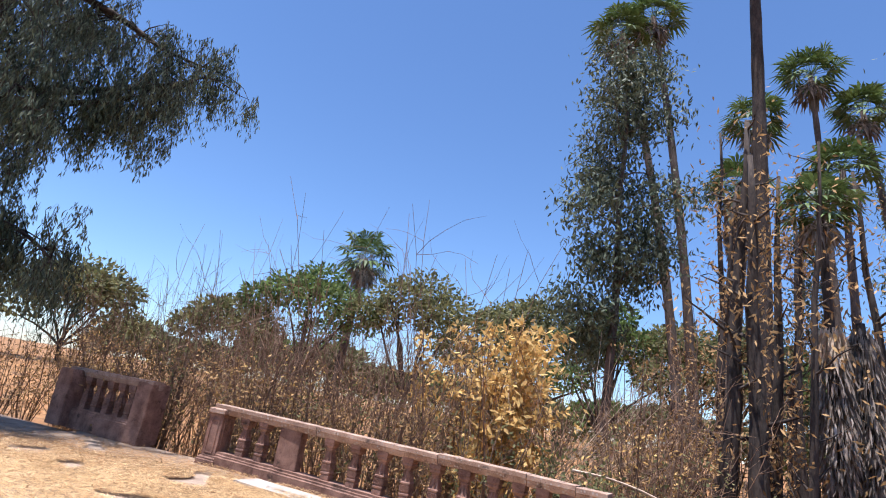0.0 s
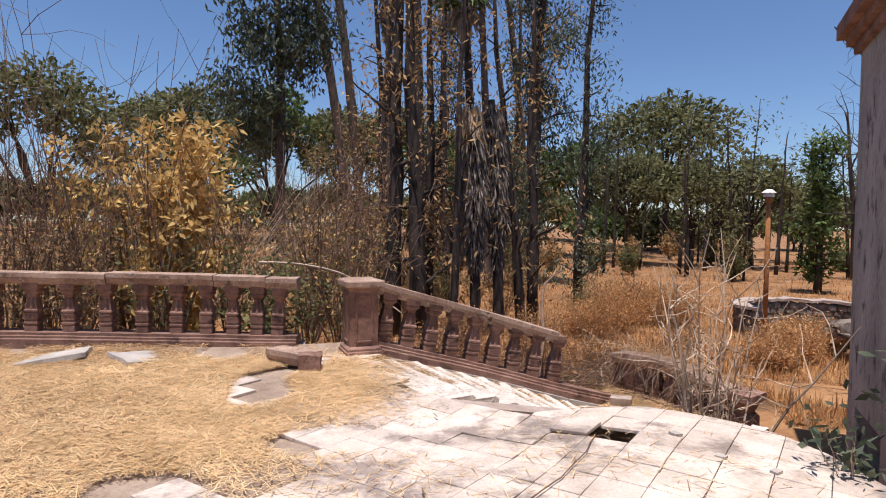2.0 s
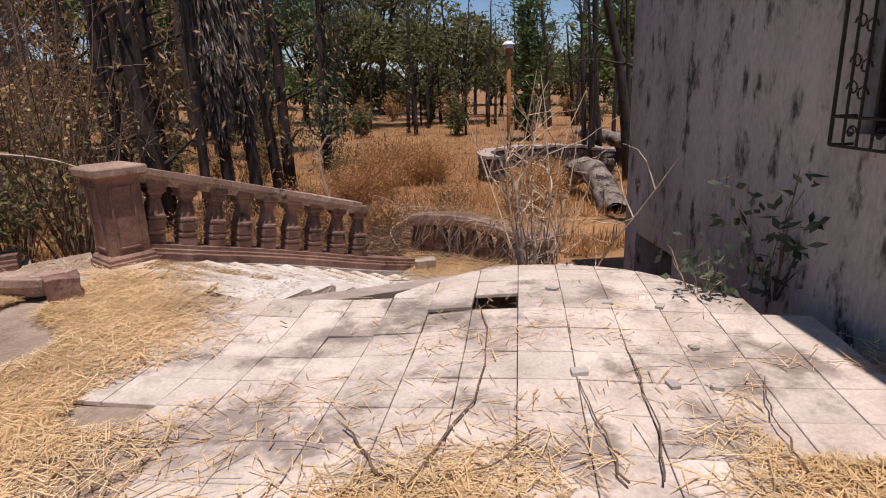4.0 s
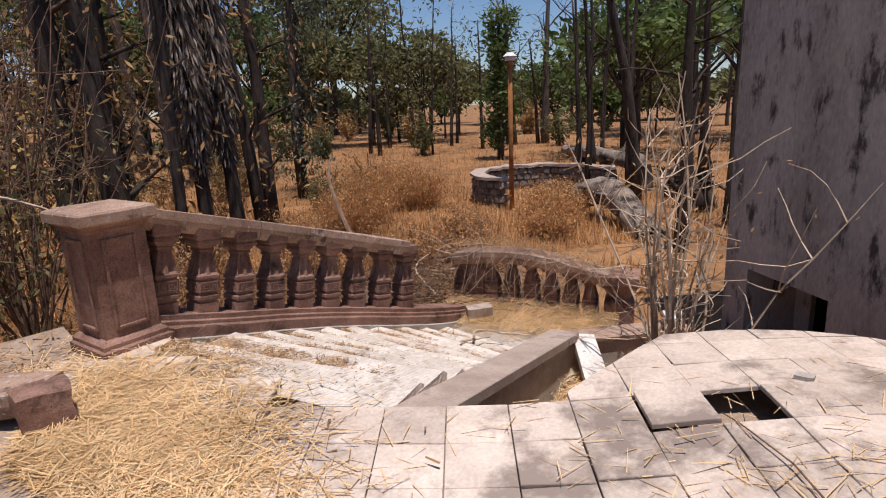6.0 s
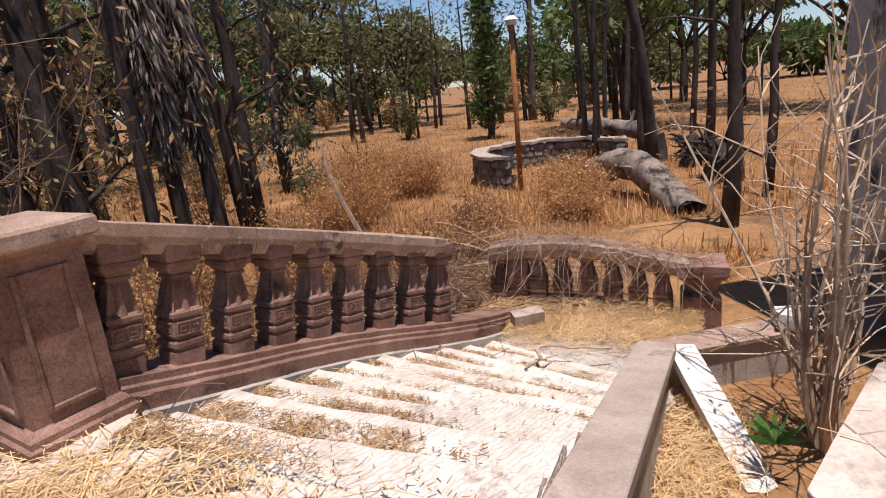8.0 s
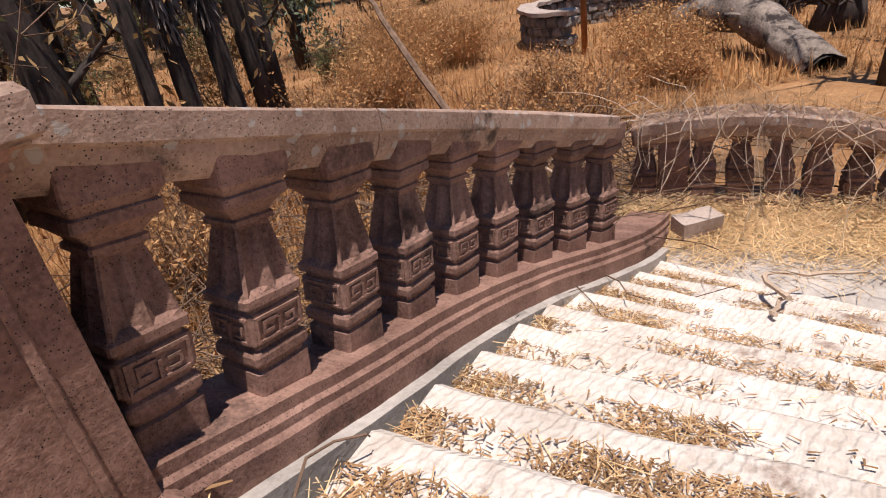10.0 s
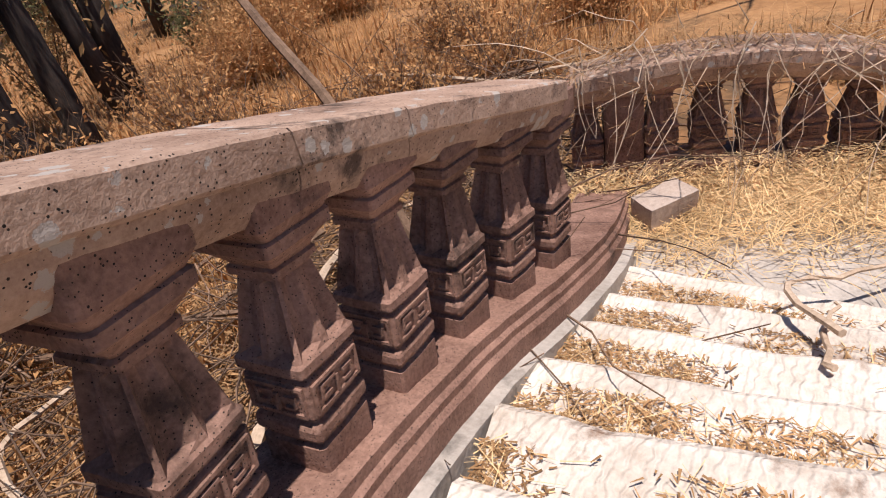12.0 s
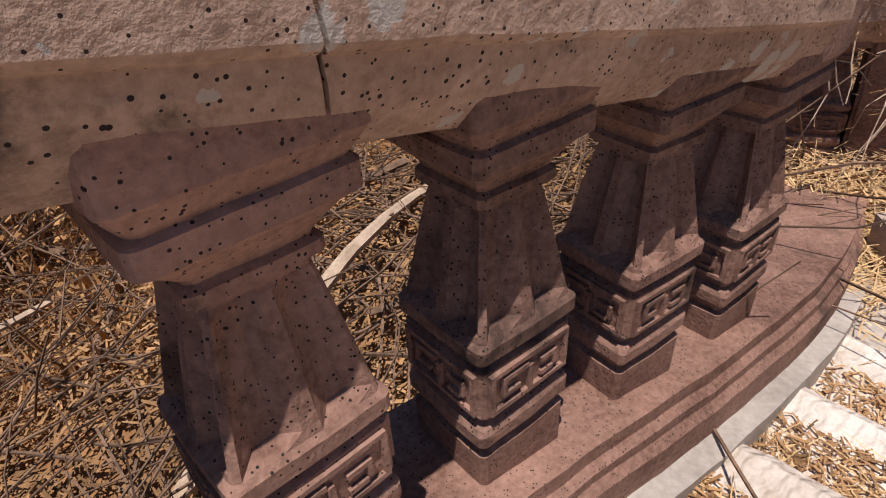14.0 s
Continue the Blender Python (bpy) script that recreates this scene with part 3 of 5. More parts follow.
foot = thing("stair_foot_balustrade", "low stone balustrade at the stair's foot, overgrown with dry vines", "balustrade", (6, 6, -0.95))
inv = Matrix.Translation((-6, -6, 0.95))
for s0, s1 in ((-0.0, 0.5), (0.502, 0.93)):
    bm = sweep([foot_point(s0 + (s1 - s0) * k / 8, -0.25) for k in range(9)], [(a * 1.15, h) for a, h in RAIL])
    chipped(bm, 0.012, 8)
    bm.transform(inv)
    part("handrail", bm, M_COPING, foot, "crumbling stone handrail")
bm = sweep([foot_point(k / 12, -0.82) for k in range(13)], PLINTH)
bm.transform(inv)
part("plinth", bm, M_STONE, foot)
for s in (0.05, 0.24, 0.36, 0.48, 0.60, 0.72, 0.83):
    p, q = foot_point(s, -0.83), foot_point(s + 0.01, -0.83)
    place_baluster(foot, inv, p, math.atan2(q.y - p.y, q.x - p.x), RND.uniform(-0.03, 0.03), 0.85)
p = foot_point(0.15, -0.83)
bm = rough_box(-0.1, -0.07, -0.02, 0.1, 0.07, 0.5, 0.012)
bm.transform(inv @ Matrix.Translation(p) @ Matrix.Rotation(-1.1, 4, "Z"))
part("panel", bm, M_STONE, foot)
p = foot_point(1.0, -1.0)
bm = loft([(0.15, -0.1), (0.15, 0.45), (0.11, 0.5), (0.15, 0.6), (0.2, 0.65), (0.2, 0.74)])
chipped(bm, 0.012, 7)
bm.transform(inv @ Matrix.Translation(p) @ Matrix.Rotation(-1.1, 4, "Z"))
part("end_pier", bm, M_STONE, foot, "dark stone end pier")

# ---- house ----
HN = Vector((WALL_DIR.y, -WALL_DIR.x))
HN = HN if HN.x < 0 else -HN


def wall_m():
    """Local x runs from the house's corner back along the terrace, local y into the house, local z up."""
    m = Matrix.Identity(4)
    m.col[0][:3], m.col[1][:3], m.col[2][:3] = (WALL_DIR.x, WALL_DIR.y, 0), (-HN.x, -HN.y, 0), (0, 0, 1)
    m.col[3][:3] = (WALL_A.x, WALL_A.y, 0)
    return m


HOUSE = wall_m()


def wall_x(p):
    return (Vector(p) - WALL_A).dot(WALL_DIR)


WIN0, WIN1, SILL, HEAD = wall_x((5.22, 1.68)), wall_x((5.22, 1.68)) + 1.25, 1.12, 2.75
WIN0 = wall_x((5.25, 1.62))
WIN1 = WIN0 + 1.3
bm = bmesh.new()
T, H, LEN = 0.55, 3.75, 14.0
for x0, z0, x1, z1 in ((0, -1.4, WIN0, H), (WIN1, -1.4, LEN, H), (WIN0, -1.4, WIN1, SILL), (WIN0, HEAD, WIN1, H)):
    if x0 == 0:
        add_box(bm, 0, 0, -0.25, x1, T, z1, HOUSE)
        add_box(bm, 0, 0, -1.4, 0.35, T, -0.25, HOUSE)
        add_box(bm, 1.35, 0, -1.4, x1, T, -0.25, HOUSE)
    else:
        add_box(bm, x0, 0, z0, x1, T, z1, HOUSE)
add_box(bm, 0, T, -1.4, T, 8, H, HOUSE)
bmesh.ops.recalc_face_normals(bm, faces=bm.faces[:])
house = tagged(part("wall_east", bm, M_WALL), "old grey plaster house wall with dark stains and flaking", "wall", kind="structure")
bm = bmesh.new()
for a, z0, z1 in ((0.06, H - 0.30, H - 0.2), (0.12, H - 0.2, H - 0.1), (0.2, H - 0.1, H + 0.06)):
    add_box(bm, -a, -a, z0, LEN, 0.0 - 0.002, z1, HOUSE)
    add_box(bm, -a, 0.0, z0, -0.002, 8, z1, HOUSE)
part("trim", bm, M_STONE, house, "moulded stone cornice").name = "cornice"
bm = bmesh.new()
add_box(bm, -0.1, -0.1, H + 0.06, LEN, 8, H + 0.2, HOUSE)
tagged(part("roof", bm, M_CONCRETE), "flat cement roof over the house", "roof", kind="structure")
# the dark room behind the window, its lack of light painted as near-black
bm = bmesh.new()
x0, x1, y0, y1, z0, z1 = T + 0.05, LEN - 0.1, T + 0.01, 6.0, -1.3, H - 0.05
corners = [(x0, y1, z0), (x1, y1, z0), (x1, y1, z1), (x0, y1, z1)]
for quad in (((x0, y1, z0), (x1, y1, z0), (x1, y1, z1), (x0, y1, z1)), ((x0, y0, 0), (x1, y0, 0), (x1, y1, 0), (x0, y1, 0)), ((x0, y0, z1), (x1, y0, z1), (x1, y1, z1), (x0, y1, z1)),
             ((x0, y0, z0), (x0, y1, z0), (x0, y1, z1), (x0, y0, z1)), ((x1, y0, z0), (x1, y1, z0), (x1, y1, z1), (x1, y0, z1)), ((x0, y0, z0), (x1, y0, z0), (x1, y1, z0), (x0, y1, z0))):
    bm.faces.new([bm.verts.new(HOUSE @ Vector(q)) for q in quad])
tagged(part("wall_inner", bm, M_DARKROOM), "unlit room behind the window, its darkness put into the colour", "room", kind="structure")

win = thing("window_grille", "black wrought-iron window grille with scrolls on a grey wall", "window grille", HOUSE @ Vector((WIN0, -0.14, SILL - 0.06)))
wm = win.matrix_basis.copy()
base_inv = Matrix.Translation(HOUSE @ Vector((WIN0, -0.14, SILL - 0.06))).inverted() @ HOUSE
gx0, gx1, gz0, gz1, gy = WIN0 - 0.03, WIN1 + 0.03, SILL - 0.06, HEAD + 0.02, -0.14


def bar(name, pts, r, sides=6):
    b = Buf()
    b.tube([base_inv @ Vector(p) for p in pts], r, r, sides)
    b.put(name, M_IRON, win)


for z in (gz0, gz0 + 0.16, (gz0 + gz1) / 2, gz1 - 0.16, gz1):
    bar("rail_bar", [(gx0, gy, z), (gx1, gy, z)], 0.009)
    bar("bracket", [(gx0, gy, z), (gx0, 0.02, z)], 0.009)
k = 0
x = gx0
while x <= gx1 + 0.001:
    bar("upright_bar", [(x, gy, gz0), (x, gy, gz1)], 0.011 if k == 0 else 0.008)
    x += 0.105
    k += 1


def scroll(cx, cz, r, flip):
    pts = [(cx + flip * (r * (1 - 0.07 * i)) * math.cos(i * 0.55), gy, cz + (r * (1 - 0.07 * i)) * math.sin(i * 0.55)) for i in range(13)]
    bar("scroll", pts, 0.006, 5)


for i in range(1, 12, 2):
    cx = gx0 + 0.105 * i + 0.052
    scroll(cx, gz0 + 0.08, 0.045, 1)
    scroll(cx, gz0 + 0.08, 0.03, -1)
for cz in (gz0 + 0.28, gz0 + 0.42, gz0 + 0.62, gz1 - 0.45, gz1 - 0.6):
    for i in (1, 5, 9):
        scroll(gx0 + 0.105 * i + 0.09, cz, 0.05, 1)
        scroll(gx0 + 0.105 * i + 0.02, cz + 0.03, 0.05, -1)

window = thing("window_1", "deep window with dark frame and added black boards for its shade", "window", HOUSE @ Vector(((WIN0 + WIN1) / 2, 0.1, SILL)), kind="structure")
win_inv = Matrix.Translation(HOUSE @ Vector(((WIN0 + WIN1) / 2, 0.1, SILL))).inverted() @ HOUSE
for name, x0, z0, x1, z1, y0, y1 in (("window_frame", WIN0 + 0.002, SILL + 0.002, WIN0 + 0.07, HEAD - 0.002, 0.07, 0.16), ("window_frame", WIN1 - 0.07, SILL + 0.002, WIN1 - 0.002, HEAD - 0.002, 0.07, 0.16),
                                     ("window_frame", WIN0 + 0.07, HEAD - 0.07, WIN1 - 0.07, HEAD - 0.002, 0.07, 0.16), ("window_sill", WIN0 + 0.07, SILL + 0.002, WIN1 - 0.07, SILL + 0.06, 0.06, 0.17)):
    bm = rough_box(x0, y0, z0, x1, y1, z1, 0.006)
    bm.transform(win_inv)
    part(name, bm, M_DARKWOOD, window)
# boards added across the opening; their black stands in for its deep shade
for k in range(6):
    w = (WIN1 - WIN0 - 0.14) / 6
    bm = rough_box(WIN0 + 0.07 + k * w + 0.003, 0.10, SILL + 0.062, WIN0 + 0.07 + (k + 1) * w - 0.003, 0.13, HEAD - 0.072, 0.005)
    bm.transform(win_inv)
    part("shade_board", bm, M_DARKWOOD, window)

# bare bricks where the plaster has fallen
px0 = wall_x((5.02, 1.36))
patch = Buf()
bm = bmesh.new()
ring = []
for k in range(64):
    w = 2 * math.pi * k / 64
    r = 1 + 0.5 * noise.noise((math.cos(w) * 2, math.sin(w) * 2, 9)) + 0.25 * noise.noise((math.cos(w) * 6, math.sin(w) * 6, 3))
    ring.append((px0 + 0.50 + 0.42 * r * math.cos(w), 0.58 + 0.30 * r * math.sin(w)))
vs = [bm.verts.new(HOUSE @ Vector((x, -0.004, z))) for x, z in ring]
bm.faces.new(vs)
part("bare_patch", bm, M_MORTAR, house, "sandy mortar where plaster has fallen")
brick_bm = rough_box(-0.105, -0.012, -0.028, 0.105, 0.02, 0.028, 0.005)
brick_me = bpy.data.meshes.new("brick")
brick_bm.to_mesh(brick_me)
brick_bm.free()
brick_me.materials.append(M_BRICK)
for row in range(15):
    for col in range(6):
        x, z = px0 - 0.1 + col * 0.225 + (0.11 if row % 2 else 0), 0.0 + row * 0.066
        w = math.atan2(z - 0.58, x - px0 - 0.50)
        r = 1 + 0.5 * noise.noise((math.cos(w) * 2, math.sin(w) * 2, 9))
        if ((x - px0 - 0.50) / 0.36) ** 2 + ((z - 0.58) / 0.29) ** 2 < r * r * 0.85 and RND.random() < 0.62:
            ob = link_mesh("brick", brick_me, house)
            ob.matrix_local = HOUSE @ Matrix.Translation((x, -0.004 - RND.uniform(0, 0.006), z)) @ Matrix.Rotation(RND.uniform(-0.03, 0.03), 4, "Y")


# ---- plants ----
def bend(p, d, length, n, wander, lift=0.0):
    """A wandering line of n + 1 points."""
    pts, d = [Vector(p)], Vector(d).normalized()
    for _ in range(n):
        d = (d + Vector((RND.gauss(0, wander), RND.gauss(0, wander), RND.gauss(0, wander) + lift))).normalized()
        pts.append(pts[-1] + d * (length / n))
    return pts


def tree(name, label, at, height, radius, limbs, reach, low, leaves, size, leaf_mat, bark, droop=-0.4, lean=(0, 0), clump=0.35, twigs=3, category="tree", group="", up=0.55):
    """A tapered trunk with limbs and twigs, and a crown of many single leaves in clumps at the twigs' ends."""
    x, y = at
    t = thing(name, label, category, (x, y, ground_z(x, y) - 0.05), group)
    wood, crown = Buf(), Buf()
    pts = [Vector((lean[0] * (k / 8) ** 1.3 + 0.012 * height * noise.noise((k * 0.6, x, y)), lean[1] * (k / 8) ** 1.3 + 0.012 * height * noise.noise((k * 0.6, y, x)), height * k / 8)) for k in range(9)]
    wood.tube(pts, radius, radius * 0.25, 8)
    ends = []
    for k in range(limbs):
        f = low + (0.98 - low) * (k + RND.random()) / limbs
        i = min(int(f * 8), 7)
        p = pts[i].lerp(pts[i + 1], f * 8 - i)
        w = RND.uniform(0, 2 * math.pi)
        r = reach * (1.0 - 0.55 * abs(f - low - 0.3) / (1 - low)) * RND.uniform(0.6, 1.1)
        limb = bend(p, (math.cos(w), math.sin(w), up), r, 5, 0.16, 0.03)
        wood.tube(limb, radius * 0.32 * (1.1 - f * 0.6), radius * 0.05, 4, False)
        for _ in range(twigs):
            j = RND.randint(2, 5)
            tw = bend(limb[j], rand_dir(0.3), r * RND.uniform(0.25, 0.5), 3, 0.25, -0.02)
            wood.tube(tw, radius * 0.07, radius * 0.02, 3, False)
            ends += [tw[-1], tw[-2], limb[j]]
        ends.append(limb[-1])
    if leaves:
        for k in range(leaves):
            c = ends[k % len(ends)]
            p = c + Vector((RND.gauss(0, clump), RND.gauss(0, clump), RND.gauss(droop * clump, clump)))
            crown.leaf(p, Vector((RND.gauss(0, 0.6), RND.gauss(0, 0.6), droop + RND.gauss(0, 0.5))), size * RND.uniform(0.22, 0.4), size * RND.uniform(0.7, 1.3))
    wood.put("trunk", bark, t, smooth=True)
    if leaves:
        crown.put("crown", leaf_mat, t)
    return t


def palm(at, height, radius, lean=(0, 0), crown=1.5, skirt=0.0, skirt_lo=0.0, skirt_r=0.5, label="", fronds=26, pale=False, bark=None):
    """A fan palm: ringed trunk, a head of green fans, dead fans hanging below."""
    x, y = at
    t = thing("fan_palm", label or "tall fan palm with a slim grey trunk and green head", "palm tree", (x, y, ground_z(x, y) - 0.05))
    wood, n = Buf(), 22
    pts = [Vector((lean[0] * (k / n) ** 1.5, lean[1] * (k / n) ** 1.5, height * k / n)) for k in range(n + 1)]
    wood.tube(pts, radius, radius * 0.55, 8)
    for k, v in enumerate(wood.v):
        r = (k // 8) % 2
        c = pts[k // 8]
        wood.v[k] = c + (v - c) * (1.06 if r else 0.97)
    wood.put("trunk", bark or M_BARK, t, smooth=True)
    head, green, dead = pts[-1], Buf(), Buf()

    def fan(buf, p, d, stalk, size, blades, droop):
        d = d.normalized()
        q = p + d * stalk
        buf.tube([p, q], 0.02, 0.012, 3, False)
        s = d.cross(Vector((0, 0, 1)))
        s = s.normalized() if s.length > 1e-3 else Vector((1, 0, 0))
        u = s.cross(d)
        for b in range(blades):
            w = (b / (blades - 1) - 0.5) * 3.6
            e = (d * math.cos(w) + s * math.sin(w) + u * 0.12 * abs(math.sin(w))).normalized()
            tip = q + e * size * RND.uniform(0.8, 1.05) + Vector((0, 0, droop * size * RND.uniform(0.5, 1.1)))
            side = e.cross(u).normalized() * size * 0.075
            k = len(buf.v)
            mid = q + e * size * 0.5
            buf.v += [q, mid + side, tip, mid - side]
            buf.f.append((k, k + 1, k + 2, k + 3))

    if fronds:
        for k in range(fronds):
            w, el = 2.4 * k + RND.uniform(-0.3, 0.3), 1.2 - 1.9 * k / fronds + RND.uniform(-0.2, 0.2)
            fan(green, head, Vector((math.cos(w) * math.cos(el), math.sin(w) * math.cos(el), math.sin(el))), crown * RND.uniform(0.4, 0.65), crown * RND.uniform(0.5, 0.7), 11, -0.4)
        green.put("crown", M_PALM, t)
        for k in range(fronds // 2):
            w = 2.4 * k + 0.5
            fan(dead, head - Vector((0, 0, 0.2)), Vector((math.cos(w) * 0.5, math.sin(w) * 0.5, -0.9)), crown * 0.5, crown * 0.5, 7, -0.5)
        dead.put("dead_fronds", M_SKIRT, t, "brown hanging dead fans")
    if skirt:
        low, shag = Buf(), Buf()
        rows = 34
        for k in range(rows):
            f = k / (rows - 1)
            z = skirt_lo + skirt * f
            i = min(int(z / height * n), n - 1)
            c = pts[i].lerp(pts[i + 1], z / height * n - i)
            r = skirt_r * (0.28 + 0.72 * min(1, f * 3.0)) * (1 if f < 0.86 else 1 - 1.6 * (f - 0.86))
            for b in range(64):
                w = RND.uniform(0, 2 * math.pi)
                o = Vector((math.cos(w), math.sin(w), 0))
                p = c + o * r * RND.uniform(0.55, 0.95) + Vector((0, 0, RND.uniform(-0.1, 0.1)))
                (shag if f > 0.86 else low).leaf(p, o * 0.25 + Vector((RND.gauss(0, 0.12), RND.gauss(0, 0.12), -1)), RND.uniform(0.03, 0.06), RND.uniform(0.18, 0.4))
        low.put("skirt", M_SKIRT, t, "thick grey skirt of dead fronds")
        shag.put("skirt_top", M_SKIRTPALE if pale else M_SKIRT, t, "bleached collar of cut frond stalks")
        if pale:
            stalks = Buf()
            c = pts[min(n, int((skirt_lo + skirt) / height * n))]
            for b in range(40):
                w = 2 * math.pi * b / 40
                o = Vector((math.cos(w), math.sin(w), 0))
                stalks.tube([c + o * skirt_r * 0.55 - Vector((0, 0, 0.4)), c + o * skirt_r * 0.5 + Vector((0, 0, RND.uniform(0.08, 0.28)))], 0.026, 0.018, 4)
            stalks.put("frond_stubs", M_SKIRTPALE, t, "pale cut frond stubs")
    return t


def shrub(name, label, at, z, stems, height, spread, twig_mat, leaf_mat=None, leaves=0, size=0.07, r=0.012, side=5, leaf_low=0.0, leaf_high=1.0, category="shrub", group="", tilt=(0, 0)):
    """Stems from one root, with side twigs and, where it has any, small leaves along them."""
    t = thing(name, label, category, (at[0], at[1], z), group)
    wood, foliage, spots = Buf(), Buf(), []
    for _ in range(stems):
        w, o = RND.uniform(0, 2 * math.pi), RND.uniform(0.1, 1) * spread
        d = Vector((math.cos(w) * o + tilt[0], math.sin(w) * o + tilt[1], 1))
        h = height * RND.uniform(0.55, 1.05)
        p = Vector((math.cos(w) * 0.12 * spread * RND.random(), math.sin(w) * 0.12 * spread * RND.random(), 0))
        line = bend(p, d, h, 7, 0.09, 0.02)
        wood.tube(line, r * RND.uniform(0.7, 1.3), r * 0.25, 4, False)
        for _ in range(side):
            j = RND.randint(2, 6)
            tw = bend(line[j], rand_dir(0.8), h * RND.uniform(0.12, 0.32), 4, 0.22, 0.03)
            wood.tube(tw, r * 0.4, r * 0.14, 3, False)
            spots += tw[1:]
        spots += line[1:]
    wood.put("branchwork", twig_mat, t)
    if leaf_mat and leaves:
        zs = [s for s in spots if leaf_low * height <= s.z <= leaf_high * height] or spots
        for k in range(leaves):
            foliage.leaf(RND.choice(zs) + Vector((RND.gauss(0, 0.09), RND.gauss(0, 0.09), RND.gauss(0, 0.09))), rand_dir(-0.3), size * RND.uniform(0.3, 0.5), size * RND.uniform(0.7, 1.3))
        foliage.put("foliage", leaf_mat, t)
    return t


# the great tree whose boughs hang over the terrace
def overhanging_tree():
    t = thing("eucalyptus_tree", "large eucalyptus with dark drooping boughs over the terrace", "tree", (-14.6, 6.0, -1.0))
    wood, crown = Buf(), Buf()
    trunk = [Vector((0, 0, 0)), Vector((0.2, 0.1, 2.5)), Vector((0.8, 0, 5)), Vector((1.5, -0.2, 7.5)), Vector((2.0, -0.5, 10.5)), Vector((2.2, -0.8, 13.5))]
    wood.tube(trunk, 0.5, 0.15, 10)
    ends = []
    for k, (start, aim, length) in enumerate([(2, (1, -0.15, 0.12), 5.2), (3, (1, 0.12, 0.22), 5.8), (3, (1, -0.3, 0.1), 4.9), (4, (1, 0.05, 0.05), 5.4), (4, (0.9, -0.5, 0.3), 5.0), (2, (0.9, 0.05, -0.02), 4.7), (5, (1, 0.1, 0.1), 5.0),
                                             (5, (0.7, -0.6, 0.3), 4.7),  (3, (1, 0.1, 0.0), 4.9), (4, (1, 0.1, 0.0), 5.2), (2, (1, -0.35, 0.1), 4.7), (4, (-0.5, 1, 0.3), 5), (5, (-1, -0.2, 0.4), 5), (3, (-0.3, -1, 0.3), 5)]):
        limb = bend(trunk[start], aim, length, 9, 0.09, -0.005)
        wood.tube(limb, 0.14, 0.02, 6, False)
        for j in range(3, 10):
            for _ in range(5):
                tw = bend(limb[j], rand_dir(-0.1), RND.uniform(0.6, 1.5), 4, 0.25, -0.12)
                wood.tube(tw, 0.022, 0.006, 3, False)
                ends += [(tw[-1], 1.0), (tw[2], 0.6)]
    for p, drop in ends:
        for s in range(4):
            strand = bend(p + rand_dir() * 0.18, (RND.gauss(0, 0.3), RND.gauss(0, 0.3), -1), RND.uniform(0.3, 0.9), 4, 0.15, -0.1)
            wood.tube(strand, 0.006, 0.003, 3, False)
            for q in strand:
                for _ in range(6):
                    crown.leaf(q + rand_dir() * 0.07, (RND.gauss(0, 0.35), RND.gauss(0, 0.35), -1), RND.uniform(0.02, 0.034), RND.uniform(0.10, 0.18))
    wood.put("trunk", M_BARKDARK, t, "dark trunk and boughs", smooth=True)
    crown.put("crown", M_EUC, t)


overhanging_tree()

# slim trees and palms beyond the terrace
tree("eucalyptus_tree", "slender eucalyptus with an airy grey-green crown", (-0.5, 24.0), 20.5, 0.22, 26, 3.1, 0.28, 17000, 0.3, M_EUC, M_BARK, -0.8, (-0.4, 0), 0.5)
tree("eucalyptus_tree", "tall straight eucalyptus with thin hanging foliage", (10.2, 24.0), 19.0, 0.32, 30, 2.0, 0.10, 9000, 0.24, M_EUC, M_BARKDARK, -0.9, (0.6, 0), 0.4)
tree("eucalyptus_tree", "thin eucalyptus with a feathery crown", (7.6, 34.0), 15.5, 0.16, 16, 2.2, 0.25, 4500, 0.28, M_EUC, M_BARK, -0.8, (0.5, 0), 0.45)
tree("eucalyptus_tree", "thin eucalyptus with a feathery crown", (13.8, 36.0), 22.0, 0.2, 18, 2.6, 0.3, 5000, 0.30, M_EUC, M_BARK, -0.8, (0.6, 0), 0.5)
tree("eucalyptus_tree", "thin eucalyptus with a feathery crown", (9.4, 17.0), 13.0, 0.17, 20, 1.0, 0.02, 3500, 0.16, M_EUC, M_BARKDARK, -0.8, (0.5, 0), 0.3)
palm((2.4, 29.0), 25.2, 0.26, (-4.4, 0), 1.9)
palm((3.0, 29.6), 26.5, 0.27, (-3.4, 0), 2.0)
palm((5.0, 22.9), 27.0, 0.34, (-1.0, 0), 2.0, label="very tall dark fan palm with a thick trunk", bark=M_BARKDARK)
palm((4.5, 31.5), 20.5, 0.22, (0.8, 0), 1.8)
palm((4.1, 28.9), 15.5, 0.25, (0.2, 0), 1.7, 3.2, 11.6, 0.55)
palm((8.9, 29.4), 22.0, 0.22, (-1.4, 0), 1.7)
palm((12.2, 30.6), 20.5, 0.24, (-2.2, 0), 1.7)
palm((7.9, 22.6), 13.6, 0.2, (-0.6, 0), 1.5)
palm((4.9, 12.1), 7.9, 0.13, (-0.35, 0.05), 0.85, 3.5, 1.75, 0.33, "fan palm wrapped in a shaggy grey skirt under a bleached collar", pale=True, bark=M_BARKDARK)
palm((5.5, 12.3), 5.5, 0.14, (-0.25, 0), 0, 3.4, 1.9, 0.27, "headless palm trunk in a dark shaggy skirt", fronds=0, bark=M_BARKDARK)
palm((-26.4, 46.0), 13.6, 0.45, (0.5, 0), 3.0, 4.5, 9.6, 1.0)
